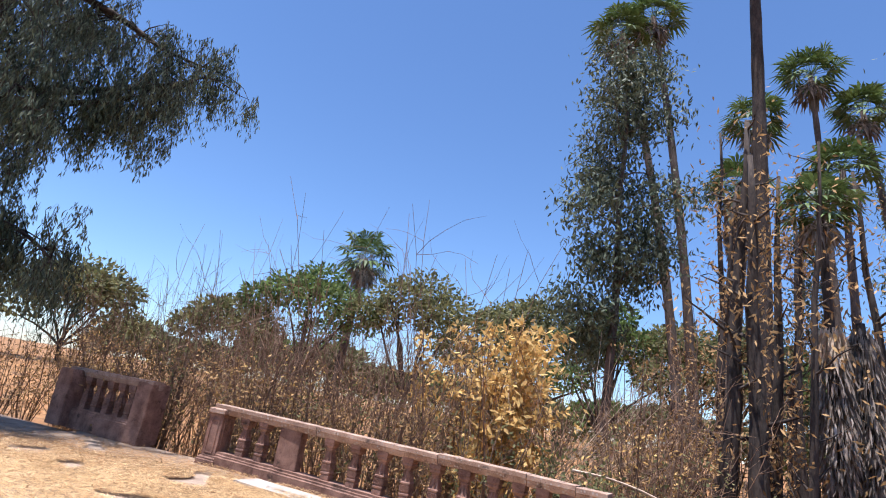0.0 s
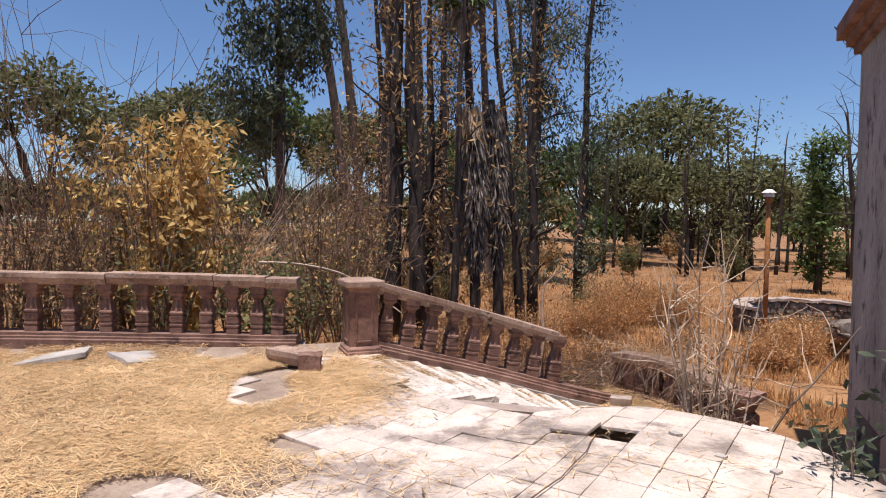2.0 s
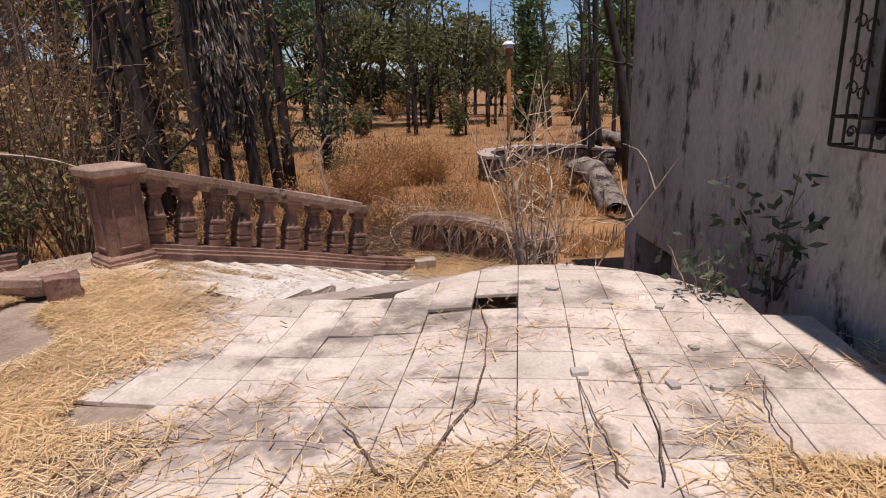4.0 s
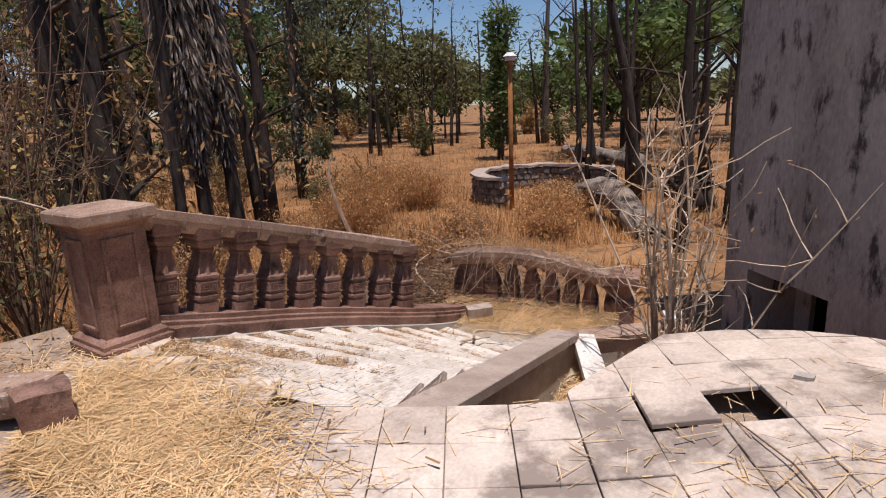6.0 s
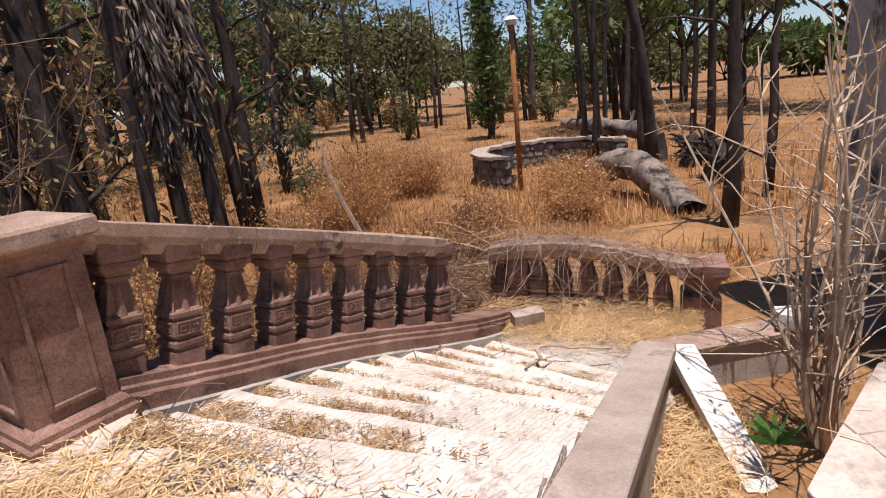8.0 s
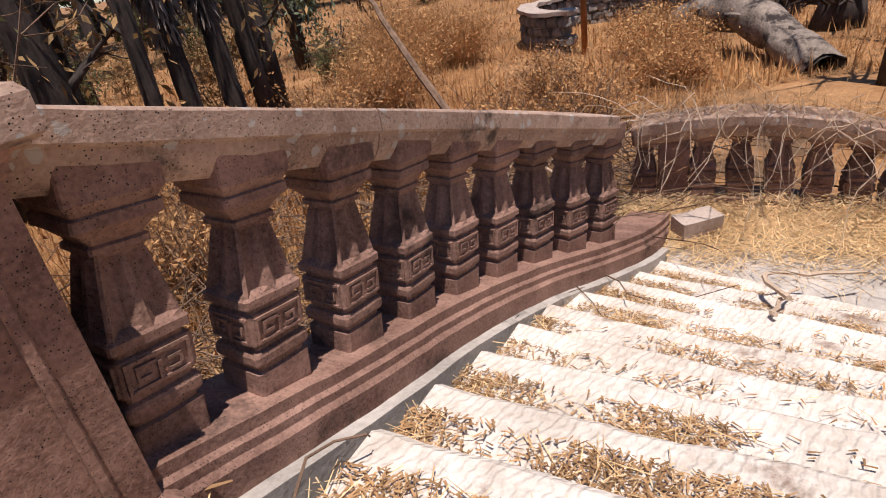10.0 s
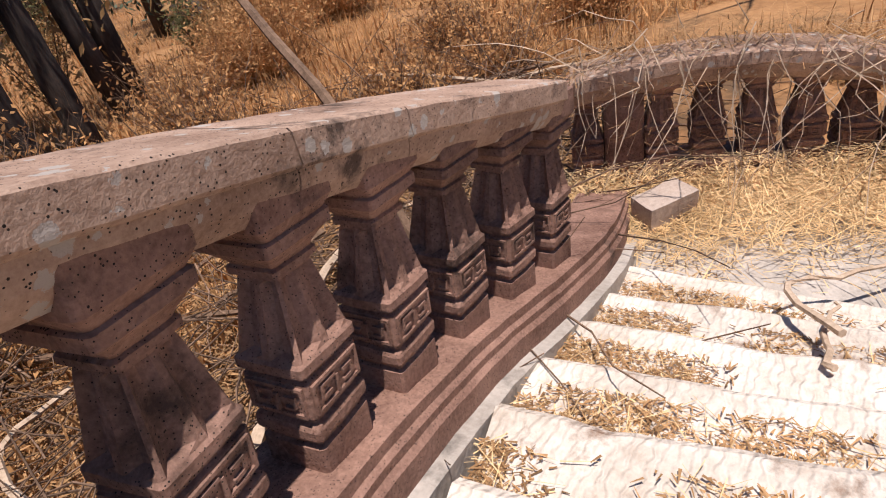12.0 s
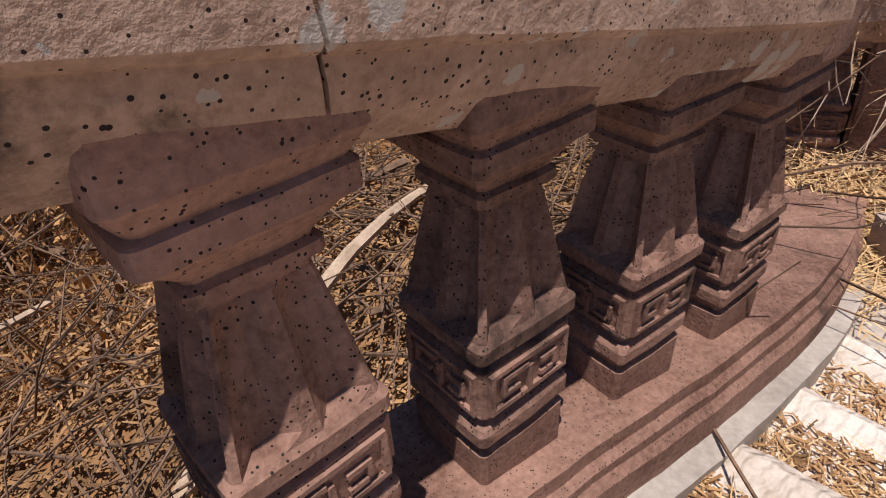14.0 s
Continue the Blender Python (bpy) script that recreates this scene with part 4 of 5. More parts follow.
bare = [((3.8, 26.0), 17.0, 0.2, (-0.5, 0)), ((3.6, 12.1), 9, 0.23, (-0.35, 0)), ((3.05, 12.4), 10, 0.21, (0.1, 0)), ((4.25, 11.5), 9, 0.10, (0.15, 0)), ((3.95, 13.2), 9, 0.16, (0, 0)), ((10.5, 27.5), 16, 0.17, (0.1, 0)),
        ((6.2, 12.9), 9.0, 0.14, (-0.9, 0)), ((6.7, 13.4), 9.0, 0.16, (-0.2, 0)), ((5.2, 17.5), 10, 0.15, (-0.3, 0)), ((3.2, 18.5), 11, 0.16, (0.2, 0)), ((6.2, 25.5), 15, 0.2, (0.4, 0))]
for at, h, r, lean in bare:
    tree("dead_tree", "scorched dead tree with a bare dark trunk and few twigs", at, h, r, 12, 1.3, 0.12, 500, 0.16, M_DRYLEAF, M_BARKDARK, -0.6, lean, 0.35, 2, group="dead trunks beyond the stair")
# trunks on the open slope
for at, h, r, lean in [((15.87, 11.8), 7.5, 0.09, (-0.6, 0.2)), ((14.05, 9.35), 8.0, 0.15, (-1.5, 0.9)), ((15.0, 10.13), 6.0, 0.10, (-0.2, 0.2)), ((14.9, 11.3), 5.5, 0.11, (0, 0)), ((15.1, 11.7), 5.0, 0.09, (-0.3, 0.1)), ((10.04, 6.36), 5.0, 0.13, (-0.1, 0)), ((12.2, 6.53), 6.0, 0.09, (0.2, 0.1)), ((19.9, 10.4), 9, 0.15, (-0.7, 0)), ((17.0, 13.0), 8, 0.07, (-0.6, 0)), ((17.6, 12.6), 8, 0.08, (0.2, 0)),
                       ((21.5, 14.0), 9, 0.12, (0.5, 0)), ((22.5, 12.0), 10, 0.12, (0.2, 0)), ((24, 15), 9, 0.13, (-0.4, 0)), ((26.1, 28.4), 8, 0.11, (0.4, 0)), ((24.5, 30), 9, 0.12, (-0.6, 0)), ((20.5, 29), 9, 0.12, (0.5, 0)), ((16.5, 30), 9, 0.12, (0, 0)), ((28, 18), 11, 0.16, (0.4, 0)), ((19, 34), 9, 0.12, (0.2, 0))]:
    tree("bare_tree", "dark leafless tree on the dry slope", at, h, r, 9, 1.6, 0.35, 0, 0.1, M_EUC, M_BARKDARK, 0, lean, group="leafless trees on the slope")
tree("dead_tree", "pale leafless tree with forked crooked boughs", (29.2, 23.8), 9.5, 0.26, 12, 3.4, 0.35, 0, 0.1, M_EUC, M_BARK, 0, (0.5, 0), up=1.0)
tree("dead_tree", "pale leafless tree with forked crooked boughs", (27.6, 24.8), 8.5, 0.2, 10, 2.8, 0.35, 0, 0.1, M_EUC, M_BARK, 0, (-0.8, 0), up=1.0)
tree("conifer", "small dark ragged conifer on the slope", (20.8, 19.7), 6.2, 0.16, 26, 0.9, 0.08, 2600, 0.3, M_GREEN, M_BARKDARK, 0.1, clump=0.22)
# green crowns that close the view
def leafy_tree(label, at, height, reach, leaf, leaves, size, low=0.35, lobes=9, flat=0.62):
    """A trunk that forks into limbs, each ending in a ragged lobe of leaves; gaps stay open between the lobes."""
    x, y = at
    t = thing("green_tree", label, "tree", (x, y, ground_z(x, y) - 0.05), "trees that close the view")
    wood, crown = Buf(), Buf()
    fork = Vector((RND.uniform(-0.3, 0.3), RND.uniform(-0.3, 0.3), height * low))
    wood.tube([(0, 0, 0), fork * 0.5, fork], 0.03 * height, 0.02 * height, 7, False)
    spots = []
    for k in range(lobes):
        w, o = 2.4 * k + RND.uniform(-0.4, 0.4), math.sqrt((k + 0.3) / lobes)
        rr = reach * RND.uniform(0.30, 0.46)
        top = height - rr * flat
        c = Vector((math.cos(w) * o * (reach - rr * 0.6), math.sin(w) * o * (reach - rr * 0.6), top - (top - height * low * 1.15) * o * o * RND.uniform(0.35, 0.8)))
        wood.tube(bend(fork, c - fork, (c - fork).length, 4, 0.1), 0.013 * height, 0.004 * height, 5, False)
        spots.append((c, rr))
    for k in range(leaves):
        c, rr = spots[k % lobes]
        d = rand_dir(0.25)
        p = c + Vector((d.x, d.y, d.z * flat)) * rr * (0.55 + 0.5 * RND.random() + 0.3 * noise.noise(c + d * 2.2))
        crown.leaf(p, d + Vector((RND.gauss(0, 0.7), RND.gauss(0, 0.7), RND.gauss(-0.2, 0.6))), size * RND.uniform(0.35, 0.6), size * RND.uniform(0.7, 1.3))
    wood.put("trunk", M_BARKDARK, t, smooth=True)
    crown.put("crown", leaf, t)


for x, y, h, reach, leaf in [(-9, 47, 11.5, 5, M_OLIVE), (-3, 44, 11, 4.6, M_GREEN), (2, 43, 10.5, 4.6, M_OLIVE), (6, 46, 11, 5, M_OLIVE), (10, 42, 9, 4.2, M_GREEN), (13.5, 44, 9.2, 4.4, M_OLIVE), (17, 45, 8.6, 4, M_GREEN), (20.5, 43, 8.8, 4, M_GREEN),
                             (22, 37, 7.4, 3.2, M_OLIVE), (25, 35, 7.4, 3.2, M_OLIVE), (28, 33, 7.0, 3.0, M_OLIVE), (26, 46, 9, 4, M_OLIVE), (33, 52, 16.5, 7.4, M_OLIVE), (31, 41, 7.6, 3.6, M_OLIVE), (36, 38, 5.8, 3.0, M_OLIVE), (41, 33, 5.6, 3.0, M_GREEN),
                             (24, 15.3, 6.8, 4.0, M_GREEN), (36, 22, 6.0, 3.2, M_OLIVE), (33, 14, 8, 4.2, M_GREEN), (38, 19, 9, 4.6, M_OLIVE), (30, 9, 8, 4.2, M_OLIVE), (42, 26, 8, 4.6, M_OLIVE),
                             (-24, 36, 11.0, 5.0, M_GREEN), (-17, 40, 12.0, 5.4, M_OLIVE), (-28, 33, 7, 4.2, M_OLIVE), (-35, 26, 7, 5, M_OLIVE), (-14, 52, 12, 6, M_OLIVE)]:
    leafy_tree("broad leafy tree with an uneven rounded crown", (x, y), h * RND.uniform(0.95, 1.05), reach, leaf, int((900 if x < 24 else 620) * reach), 0.42 if reach < 7 else 0.6, 0.35 if x > 0 else 0.14, 9 if reach < 7 else 22)
for k in range(30):
    w = -0.35 + 2.85 * k / 29
    d = RND.uniform(62, 78)
    leafy_tree("distant olive-green tree in the woodland edge", (4 + d * math.cos(w), 5 + d * math.sin(w)), RND.uniform(4.6, 6.4), 5.0, M_OLIVE if k % 3 else M_GREEN, 2600, 0.8, 0.12)
# saplings and thin dark trunks under the wood's edge
for k in range(36):
    w, d = 0.25 + 1.25 * RND.random(), RND.uniform(24, 46)
    at = (4 + d * math.cos(w), 5 + d * math.sin(w))
    tree("bare_tree", "thin dark leafless trunk at the wood's edge", at, RND.uniform(5, 9), RND.uniform(0.06, 0.13), 7, 1.5, 0.3, 260, 0.28, M_OLIVE, M_BARKDARK, -0.2, (RND.uniform(-0.8, 0.8), 0), 0.5, 2, group="thin trunks at the wood's edge")
for k in range(26):
    w, d = 0.45 + 1.5 * RND.random(), RND.uniform(26, 44)
    at = (4 + d * math.cos(w), 5 + d * math.sin(w))
    shrub("dry_undergrowth", "dark dry undergrowth among the trunks", at, ground_z(*at), 14, RND.uniform(1.4, 2.8), 0.7, M_TWIG, M_OLIVE if k % 3 else M_DRYLEAF, 900, 0.22, 0.02, 5, group="undergrowth among the trunks")
for k in range(7):
    w = 0.35 + 0.75 * k / 6
    d = RND.uniform(46, 58)
    palm((4 + d * math.cos(w), 5 + d * math.sin(w)), RND.uniform(5.0, 6.8), 0.16, (RND.uniform(-0.4, 0.4), 0), 1.5, fronds=18)

# the thicket behind the balustrade
for k in range(74):
    x = -13.5 + 16.0 * RND.random()
    y = 8.4 + 8.5 * RND.random() ** 1.5
    shrub("thicket_shrub", "tangled brown thicket shrub with thin stems and yellowed leaves", (x, y), ground_z(x, y), 16, RND.uniform(3.6, 5.2), 0.42, M_TWIG, (M_DRYLEAF, M_YELLOW, M_DRYLEAF, M_DRYLEAF, M_OLIVE)[k % 5], 420, 0.095, 0.014, 7, 0.05, 0.6, group="thicket behind the balustrade")
for k in range(9):
    x, y = -7.2 + k * 0.75 + RND.uniform(-0.3, 0.3), 8.6 + RND.random() * 1.2
    shrub("tall_whip_shrub", "shrub of long thin whips rising over the thicket", (x, y), ground_z(x, y), 7, RND.uniform(5.6, 6.9), 0.3, M_TWIG, None, 0, 0.05, 0.014, 4, group="whips over the thicket")
shrub("yellow_bush", "bush with dense yellowed dry leaves", (-0.9, 9.9), ground_z(-0.9, 9.9), 18, 4.5, 0.34, M_TWIGPALE, M_YELLOW, 5600, 0.17, 0.012, 7, 0.08, 0.95)
shrub("fallen_reeds", "sheaf of pale bent reeds leaning out of the thicket", (-1.2, 12.0), ground_z(-1, 12) + 0.3, 46, 5.0, 0.35, M_TWIGPALE, None, 0, 0.05, 0.013, 1, tilt=(1.25, 0.0))
shrub("green_bush", "low green-leaved bush behind the balustrade's end", (0.9, 8.6), ground_z(1, 8.6), 14, 2.2, 0.5, M_TWIG, M_OLIVE, 2200, 0.11, 0.01, 5)
for at, h in [((2.0, 11.6), 5.2), ((3.0, 13.0), 5.5), ((3.9, 16.0), 6.0), ((1.2, 13.5), 5.0)]:
    shrub("dead_sapling", "dead sapling with spreading crooked pale twigs", at, ground_z(*at), 5, h, 0.35, M_TWIG, M_DRYLEAF, 420, 0.10, 0.028, 11, 0.4, 1.0, group="dead saplings")
for k in range(16):
    x, y = 1.5 + 8.0 * RND.random(), 13.5 + 6.5 * RND.random()
    shrub("dry_undergrowth", "dark dry undergrowth among the trunks", (x, y), ground_z(x, y), 12, RND.uniform(1.0, 2.0), 0.6, M_TWIG, M_OLIVE if k % 2 == 0 else M_DRYLEAF, 900, 0.075, 0.010, 7, group="undergrowth among the trunks")
for at, h, s in [((9.6, 13.9), 1.35, 1.0), ((8.6, 12.8), 1.0, 1.0), ((10.6, 13.3), 1.0, 1.0), ((7.6, 12.0), 0.8, 1.0), ((11.3, 15.3), 0.9, 1.0), ((10.5, 9.1), 0.75, 1.0), ((9.6, 8.6), 0.5, 1.0), ((11.6, 10.0), 0.7, 1.0)]:
    shrub("straw_mound", "rounded mound of orange dry creeper and straw", at, ground_z(*at), 300, h * 1.25, 1.6, M_GRASS, M_GRASS, 3600, 0.06, 0.005, 7, group="mounds of dry creeper")
for at, h in [((5.3, 9.6), 0.9), ((6.6, 9.0), 0.8), ((4.2, 10.4), 1.1), ((7.6, 8.6), 0.7), ((6.0, 11.2), 1.0), ((8.6, 9.8), 0.8), ((3.4, 9.2), 0.9)]:
    shrub("dry_scrub", "low tangle of dry brown scrub and orange straw", at, ground_z(*at), 80, h, 1.3, M_TWIG, M_GRASS, 1800, 0.055, 0.005, 7, group="dry scrub below the stair")
shrub("twiggy_shrub", "leafless pale twiggy shrub at the house corner", (5.35, 4.15), -1.1, 20, 2.75, 0.42, M_TWIGPALE, M_DRYLEAF, 160, 0.05, 0.017, 8, 0.5, 1.0)
shrub("wall_weed", "leafy grey-green weed growing against the wall", (5.45, 2.05), -0.05, 6, 0.95, 0.3, M_TWIG, M_EUC, 130, 0.12, 0.008, 3)
shrub("wall_weed", "pale-leaved weed sprawling at the foot of the wall", (5.1, 2.35), -0.05, 5, 0.5, 0.9, M_TWIGPALE, M_EUC, 90, 0.10, 0.006, 3)
agave = thing("agave", "small green agave rooted in the pit's edge", "plant", (4.82, 4.28, -0.75))
b = Buf()
for k in range(16):
    w = 2.4 * k
    b.leaf((0, 0, 0), (math.cos(w), math.sin(w), 0.4 + 0.06 * k), 0.045, 0.2)
b.put("leaves", mat("agave_leaf", (0.04, 0.10, 0.015), (0.12, 0.24, 0.05), 5, 0.5, 0), agave)

# ---- things on the slope ----
post = thing("lamp_post", "rusty lamp post with a white lamp head on the slope", "lamp post", (11.5, 11.1, ground_z(11.5, 11.1)))
b = Buf()
b.tube([(0, 0, -0.1), (0, 0, 1.6), (0, 0, 3.35)], 0.055, 0.05, 10)
b.put("pole", M_RUST, post, "rust-orange steel pole", True)
b = Buf()
b.tube([(0, 0, 3.33), (0, 0, 3.42)], 0.12, 0.1, 12)
b.tube([(0, 0, 3.42), (0, 0, 3.5)], 0.16, 0.07, 12)
b.put("lamp_head", M_WHITE, post, "white enamel lamp head")
b = Buf()
b.tube([(0, 0, 3.2), (0, 0, 3.33)], 0.075, 0.075, 10)
b.put("collar", M_RUST, post)


def log(label, pts, r0, r1, hollow):
    t = thing("fallen_log", label, "log", pts[0])
    b = Buf()
    line = [curve_at([Vector(p) - Vector(pts[0]) for p in pts], k / 14) for k in range(15)]
    b.tube(line, r0, r1, 14, not hollow)
    for i, v in enumerate(b.v):
        b.v[i] = v + noise.noise_vector(v * 2.2) * 0.09 + noise.noise_vector(v * 7) * 0.03
    b.put("trunk", M_LOG, t, smooth=True)
    if hollow:
        # the inner tube takes a darker colour than the log's outside
        c = Buf()
        c.tube(line, r0 * 0.78, r1 * 0.7, 12, False)
        c.put("hollow", M_BARKDARK, t, "dark hollow inside")
    for k in (4, 8, 11):
        s = Buf()
        s.tube(bend(line[k], rand_dir(0.6), 0.5, 3, 0.1), 0.06, 0.03, 6)
        s.put("branch_stub", M_LOG, t)


log("bleached hollow fallen log lying in straw", [(12.0, 9.75, -0.75), (11.85, 9.2, -0.48), (11.5, 8.5, -0.42), (11.05, 7.8, -0.66), (10.55, 7.15, -0.95)], 0.30, 0.24, True)
log("long grey fallen trunk resting on stumps", [(17.4, 13.9, -0.15), (17.0, 13.0, -0.16), (16.4, 11.7, -0.2), (15.7, 10.2, -0.3)], 0.17, 0.24, False)
for x, y in ((16.9, 12.8), (16.3, 11.5), (15.6, 10.0)):
    stump = Buf()
    stump.tube([(x, y, -1.1), (x + 0.04, y, -0.7), (x, y + 0.03, -0.32)], 0.2, 0.16, 9)
    for i, v in enumerate(stump.v):
        stump.v[i] = v + noise.noise_vector(v * 5) * 0.04
    tagged(stump.put("tree_stump", M_BARKDARK), "dark broken stump under the fallen trunk", "tree stump", "stumps")


def root_clump(at, size, label):
    """An upturned root plate: a ragged core with many short crooked roots."""
    t = thing("uprooted_stump", label, "tree stump", (at[0], at[1], ground_z(*at)))
    core, roots = Buf(), Buf()
    core.tube([(0, 0, -0.05), (0.05 * size, 0, 0.3 * size), (0, 0.08 * size, 0.62 * size)], 0.34 * size, 0.16 * size, 10)
    for i, v in enumerate(core.v):
        core.v[i] = v + noise.noise_vector(v * 4 + Vector((at[0], 0, 0))) * 0.12 * size
    for _ in range(26):
        d = rand_dir(0.5)
        roots.tube(bend((d.x * 0.15 * size, d.y * 0.15 * size, (0.25 + 0.3 * RND.random()) * size), d, size * RND.uniform(0.35, 0.8), 4, 0.3), 0.05 * size, 0.01, 5, False)
    core.put("root_plate", M_BARKDARK, t, smooth=True)
    tagged(roots.put("root_tangle", M_BARKDARK, t), kind="stuff")


for at, size in (((13.7, 7.8), 1.25), ((15.7, 9.2), 1.0), ((15.0, 9.0), 0.7), ((10.4, 15.4), 1.1), ((9.7, 16.0), 0.9)):
    root_clump(at, size, "dark upturned tree roots lying in dry grass")

RING_R, RING_A, RING_B = 1.7, -0.75, 3.25
ringwall = thing("stone_ring_wall", "low curved wall of grey rubble stone around a bed", "wall", (13.35, 11.6, -1.0))
stone_meshes = []
for k in range(8):
    bm = rough_box(-0.12, -0.15, -0.085, 0.12, 0.15, 0.085, 0.03, 0.03)
    for vert in bm.verts:
        vert.co += noise.noise_vector(vert.co * 9 + Vector((k * 3.1, 0, 0))) * 0.025
    me = bpy.data.meshes.new("stone")
    bm.to_mesh(me)
    bm.free()
    me.materials.append(M_RUBBLE)
    stone_meshes.append(me)
for row in range(4):
    for k in range(28):
        w = RING_A + (RING_B - RING_A) * (k + 0.5 * (row % 2)) / 28
        ob = link_mesh("stone", RND.choice(stone_meshes), ringwall)
        ob.matrix_local = Matrix.Translation((RING_R * math.cos(w), RING_R * math.sin(w), 0.02 + row * 0.165)) @ Matrix.Rotation(w + math.pi / 2 + RND.uniform(-0.15, 0.15), 4, "Z") @ Matrix.Rotation(RND.uniform(-0.1, 0.1), 4, "X")
bm = sweep([Vector((RING_R * math.cos(RING_A + (RING_B - RING_A) * k / 24), RING_R * math.sin(RING_A + (RING_B - RING_A) * k / 24), 0.70 + 0.02 * math.sin(k * 1.7))) for k in range(25)], [(0.19, 0), (0.19, -0.07), (-0.19, -0.07), (-0.19, 0)])
chipped(bm, 0.03, 5)
part("coping", bm, M_SMOOTH, ringwall, "pale worn cement capping")

# ---- fallen pieces on the terrace and stair ----
def piece(name, label, category, at, dims, turn=(0, 0, 0), material=None, rough=0.01, cuts=3):
    bm = rough_box(-dims[0] / 2, -dims[1] / 2, 0, dims[0] / 2, dims[1] / 2, dims[2], 0, rough, cuts)
    ob = part(name, bm, material or M_STONE)
    ob.matrix_world = Matrix.Translation(at) @ Euler(turn).to_matrix().to_4x4()
    return tagged(ob, label, category)


chunk = thing("fallen_handrail", "broken length of moulded stone handrail lying on the terrace", "stone block", (1.42, 5.72, 0.0))
bm = sweep([Vector((-0.30, 0.30, 0.16)), Vector((0.0, 0.0, 0.17)), Vector((0.16, -0.18, 0.19))], RAIL)
chipped(bm, 0.012, 8)
part("handrail", bm, M_COPING, chunk)
bm = rough_box(0.02, -0.36, -0.01, 0.24, -0.14, 0.19, 0, 0.025, 3)
part("broken_end", bm, M_STONE, chunk)
piece("stone_block", "broken pink stone block at the stair's foot", "stone block", (5.66, 6.56, -0.925), (0.27, 0.16, 0.17), (0.05, 0, -0.55), M_SMOOTH, 0.012)
piece("white_stone", "white broken stone on the low wall's end", "stone", (6.2, 4.62, -0.66), (0.2, 0.15, 0.12), (0.1, 0.1, 0.5), M_WHITESTONE, 0.03)
piece("leaning_slab", "long pale stone slab leaning into the pit", "slab", (4.80, 4.32, -1.05), (0.2, 1.15, 0.06), (0.33, 0.12, -0.72), M_WHITESTONE, 0.012).location += Vector((0.30, 0.38, 0.18))
piece("cement_slab", "lifted grey cement slab with a broken edge", "slab", (-1.35, 6.35, 0.0), (0.75, 0.5, 0.05), (-0.05, -0.12, 0.25), M_CONCRETE, 0.02)
piece("cement_slab", "tilted cement slab over a dark crack", "slab", (-0.35, 6.25, -0.01), (0.55, 0.55, 0.05), (0.05, 0.13, 0.7), M_CONCRETE, 0.02)
piece("cement_slab", "flat grey cement slab near the balustrade", "slab", (-3.1, 6.6, 0.0), (1.5, 0.5, 0.05), (0.02, 0.02, -0.1), M_CONCRETE, 0.02)
piece("white_stone", "pale broken stone lying in straw", "stone", (-1.9, 4.05, 0.0), (0.42, 0.26, 0.06), (0.05, 0.05, 0.3), M_WHITESTONE, 0.03)
for x, y, s in ((4.28, 3.02, 0.06), (3.5, 2.12, 0.06), (3.75, 1.75, 0.05), (4.35, 2.6, 0.05), (3.9, 1.6, 0.045), (4.55, 2.35, 0.05), (4.2, 1.9, 0.04)):
    piece("pebble", "small stone lying on the broken floor", "stone", (x, y, heave(x, y)), (s * 1.4, s, s * 0.6), (0, 0, x * 7), M_CONCRETE, 0.012, 2)


def stick(label, pts, r, material=M_TWIG):
    t = thing("fallen_branch", label, "branch", pts[0])
    b = Buf()
    line = [curve_at([Vector(p) - Vector(pts[0]) for p in pts], k / 10) for k in range(11)]
    b.tube([p + Vector((RND.gauss(0, 0.008), RND.gauss(0, 0.008), 0)) for p in line], r * 0.75, r * 0.35, 6)
    b.put("stem", material, t)
    return t


z = 0.035
stick("long crooked dry branch lying on the pale tiles", [(2.33, 1.94, z), (2.81, 2.21, z), (3.2, 2.5, z), (3.56, 2.92, z + 0.02), (3.72, 3.2, z)], 0.008)
stick("thin dry branch lying on the pale tiles", [(2.38, 1.91, z), (2.69, 1.83, z), (2.96, 1.90, z)], 0.007)
stick("thin dry branch lying on the pale tiles", [(2.96, 1.44, z), (3.2, 1.76, z), (3.43, 2.06, z)], 0.007)
stick("thin dry branch lying on the pale tiles", [(3.06, 1.35, z), (3.47, 1.67, z), (3.97, 2.19, z)], 0.007)
stick("thin dry branch lying on the pale tiles", [(3.52, 1.05, z), (3.8, 1.3, z), (4.11, 1.49, z)], 0.007)
stick("forked dry twig lying on the pale tiles", [(2.33, 1.94, z), (2.28, 2.12, z), (2.35, 2.49, z)], 0.012)
stick("dead palm leaf stalk lying on straw", [(-1.9, 3.45, 0.05), (-1.2, 3.5, 0.07), (-0.5, 3.72, 0.05)], 0.018, M_TWIGPALE)
stick("dry branch across the lowest steps", [(4.75, 5.75, -0.62), (5.0, 5.95, -0.68), (5.25, 5.75, -0.74), (5.45, 5.6, -0.78)], 0.02, M_TWIGPALE)
stick("short dry stick on the steps", [(4.6, 5.75, -0.62), (4.85, 5.8, -0.68), (5.0, 5.78, -0.7)], 0.016, M_TWIGPALE)
stick("thin twig trailing over the upper steps", [(2.05, 5.55, 0.04), (2.3, 5.8, 0.02), (2.55, 6.08, 0.05), (2.75, 6.1, -0.03)], 0.008)
stick("thick fallen bough behind the balustrade", [(3.4, 7.3, -0.95), (4.2, 7.6, -0.7), (4.9, 8.0, -0.85), (5.6, 7.9, -0.9)], 0.04, M_TWIGPALE)
stick("long dark fallen bough behind the balustrade", [(4.6, 7.1, -1.0), (5.0, 7.9, -0.2), (5.4, 9.0, 0.5), (6.2, 10.2, 0.7)], 0.05)
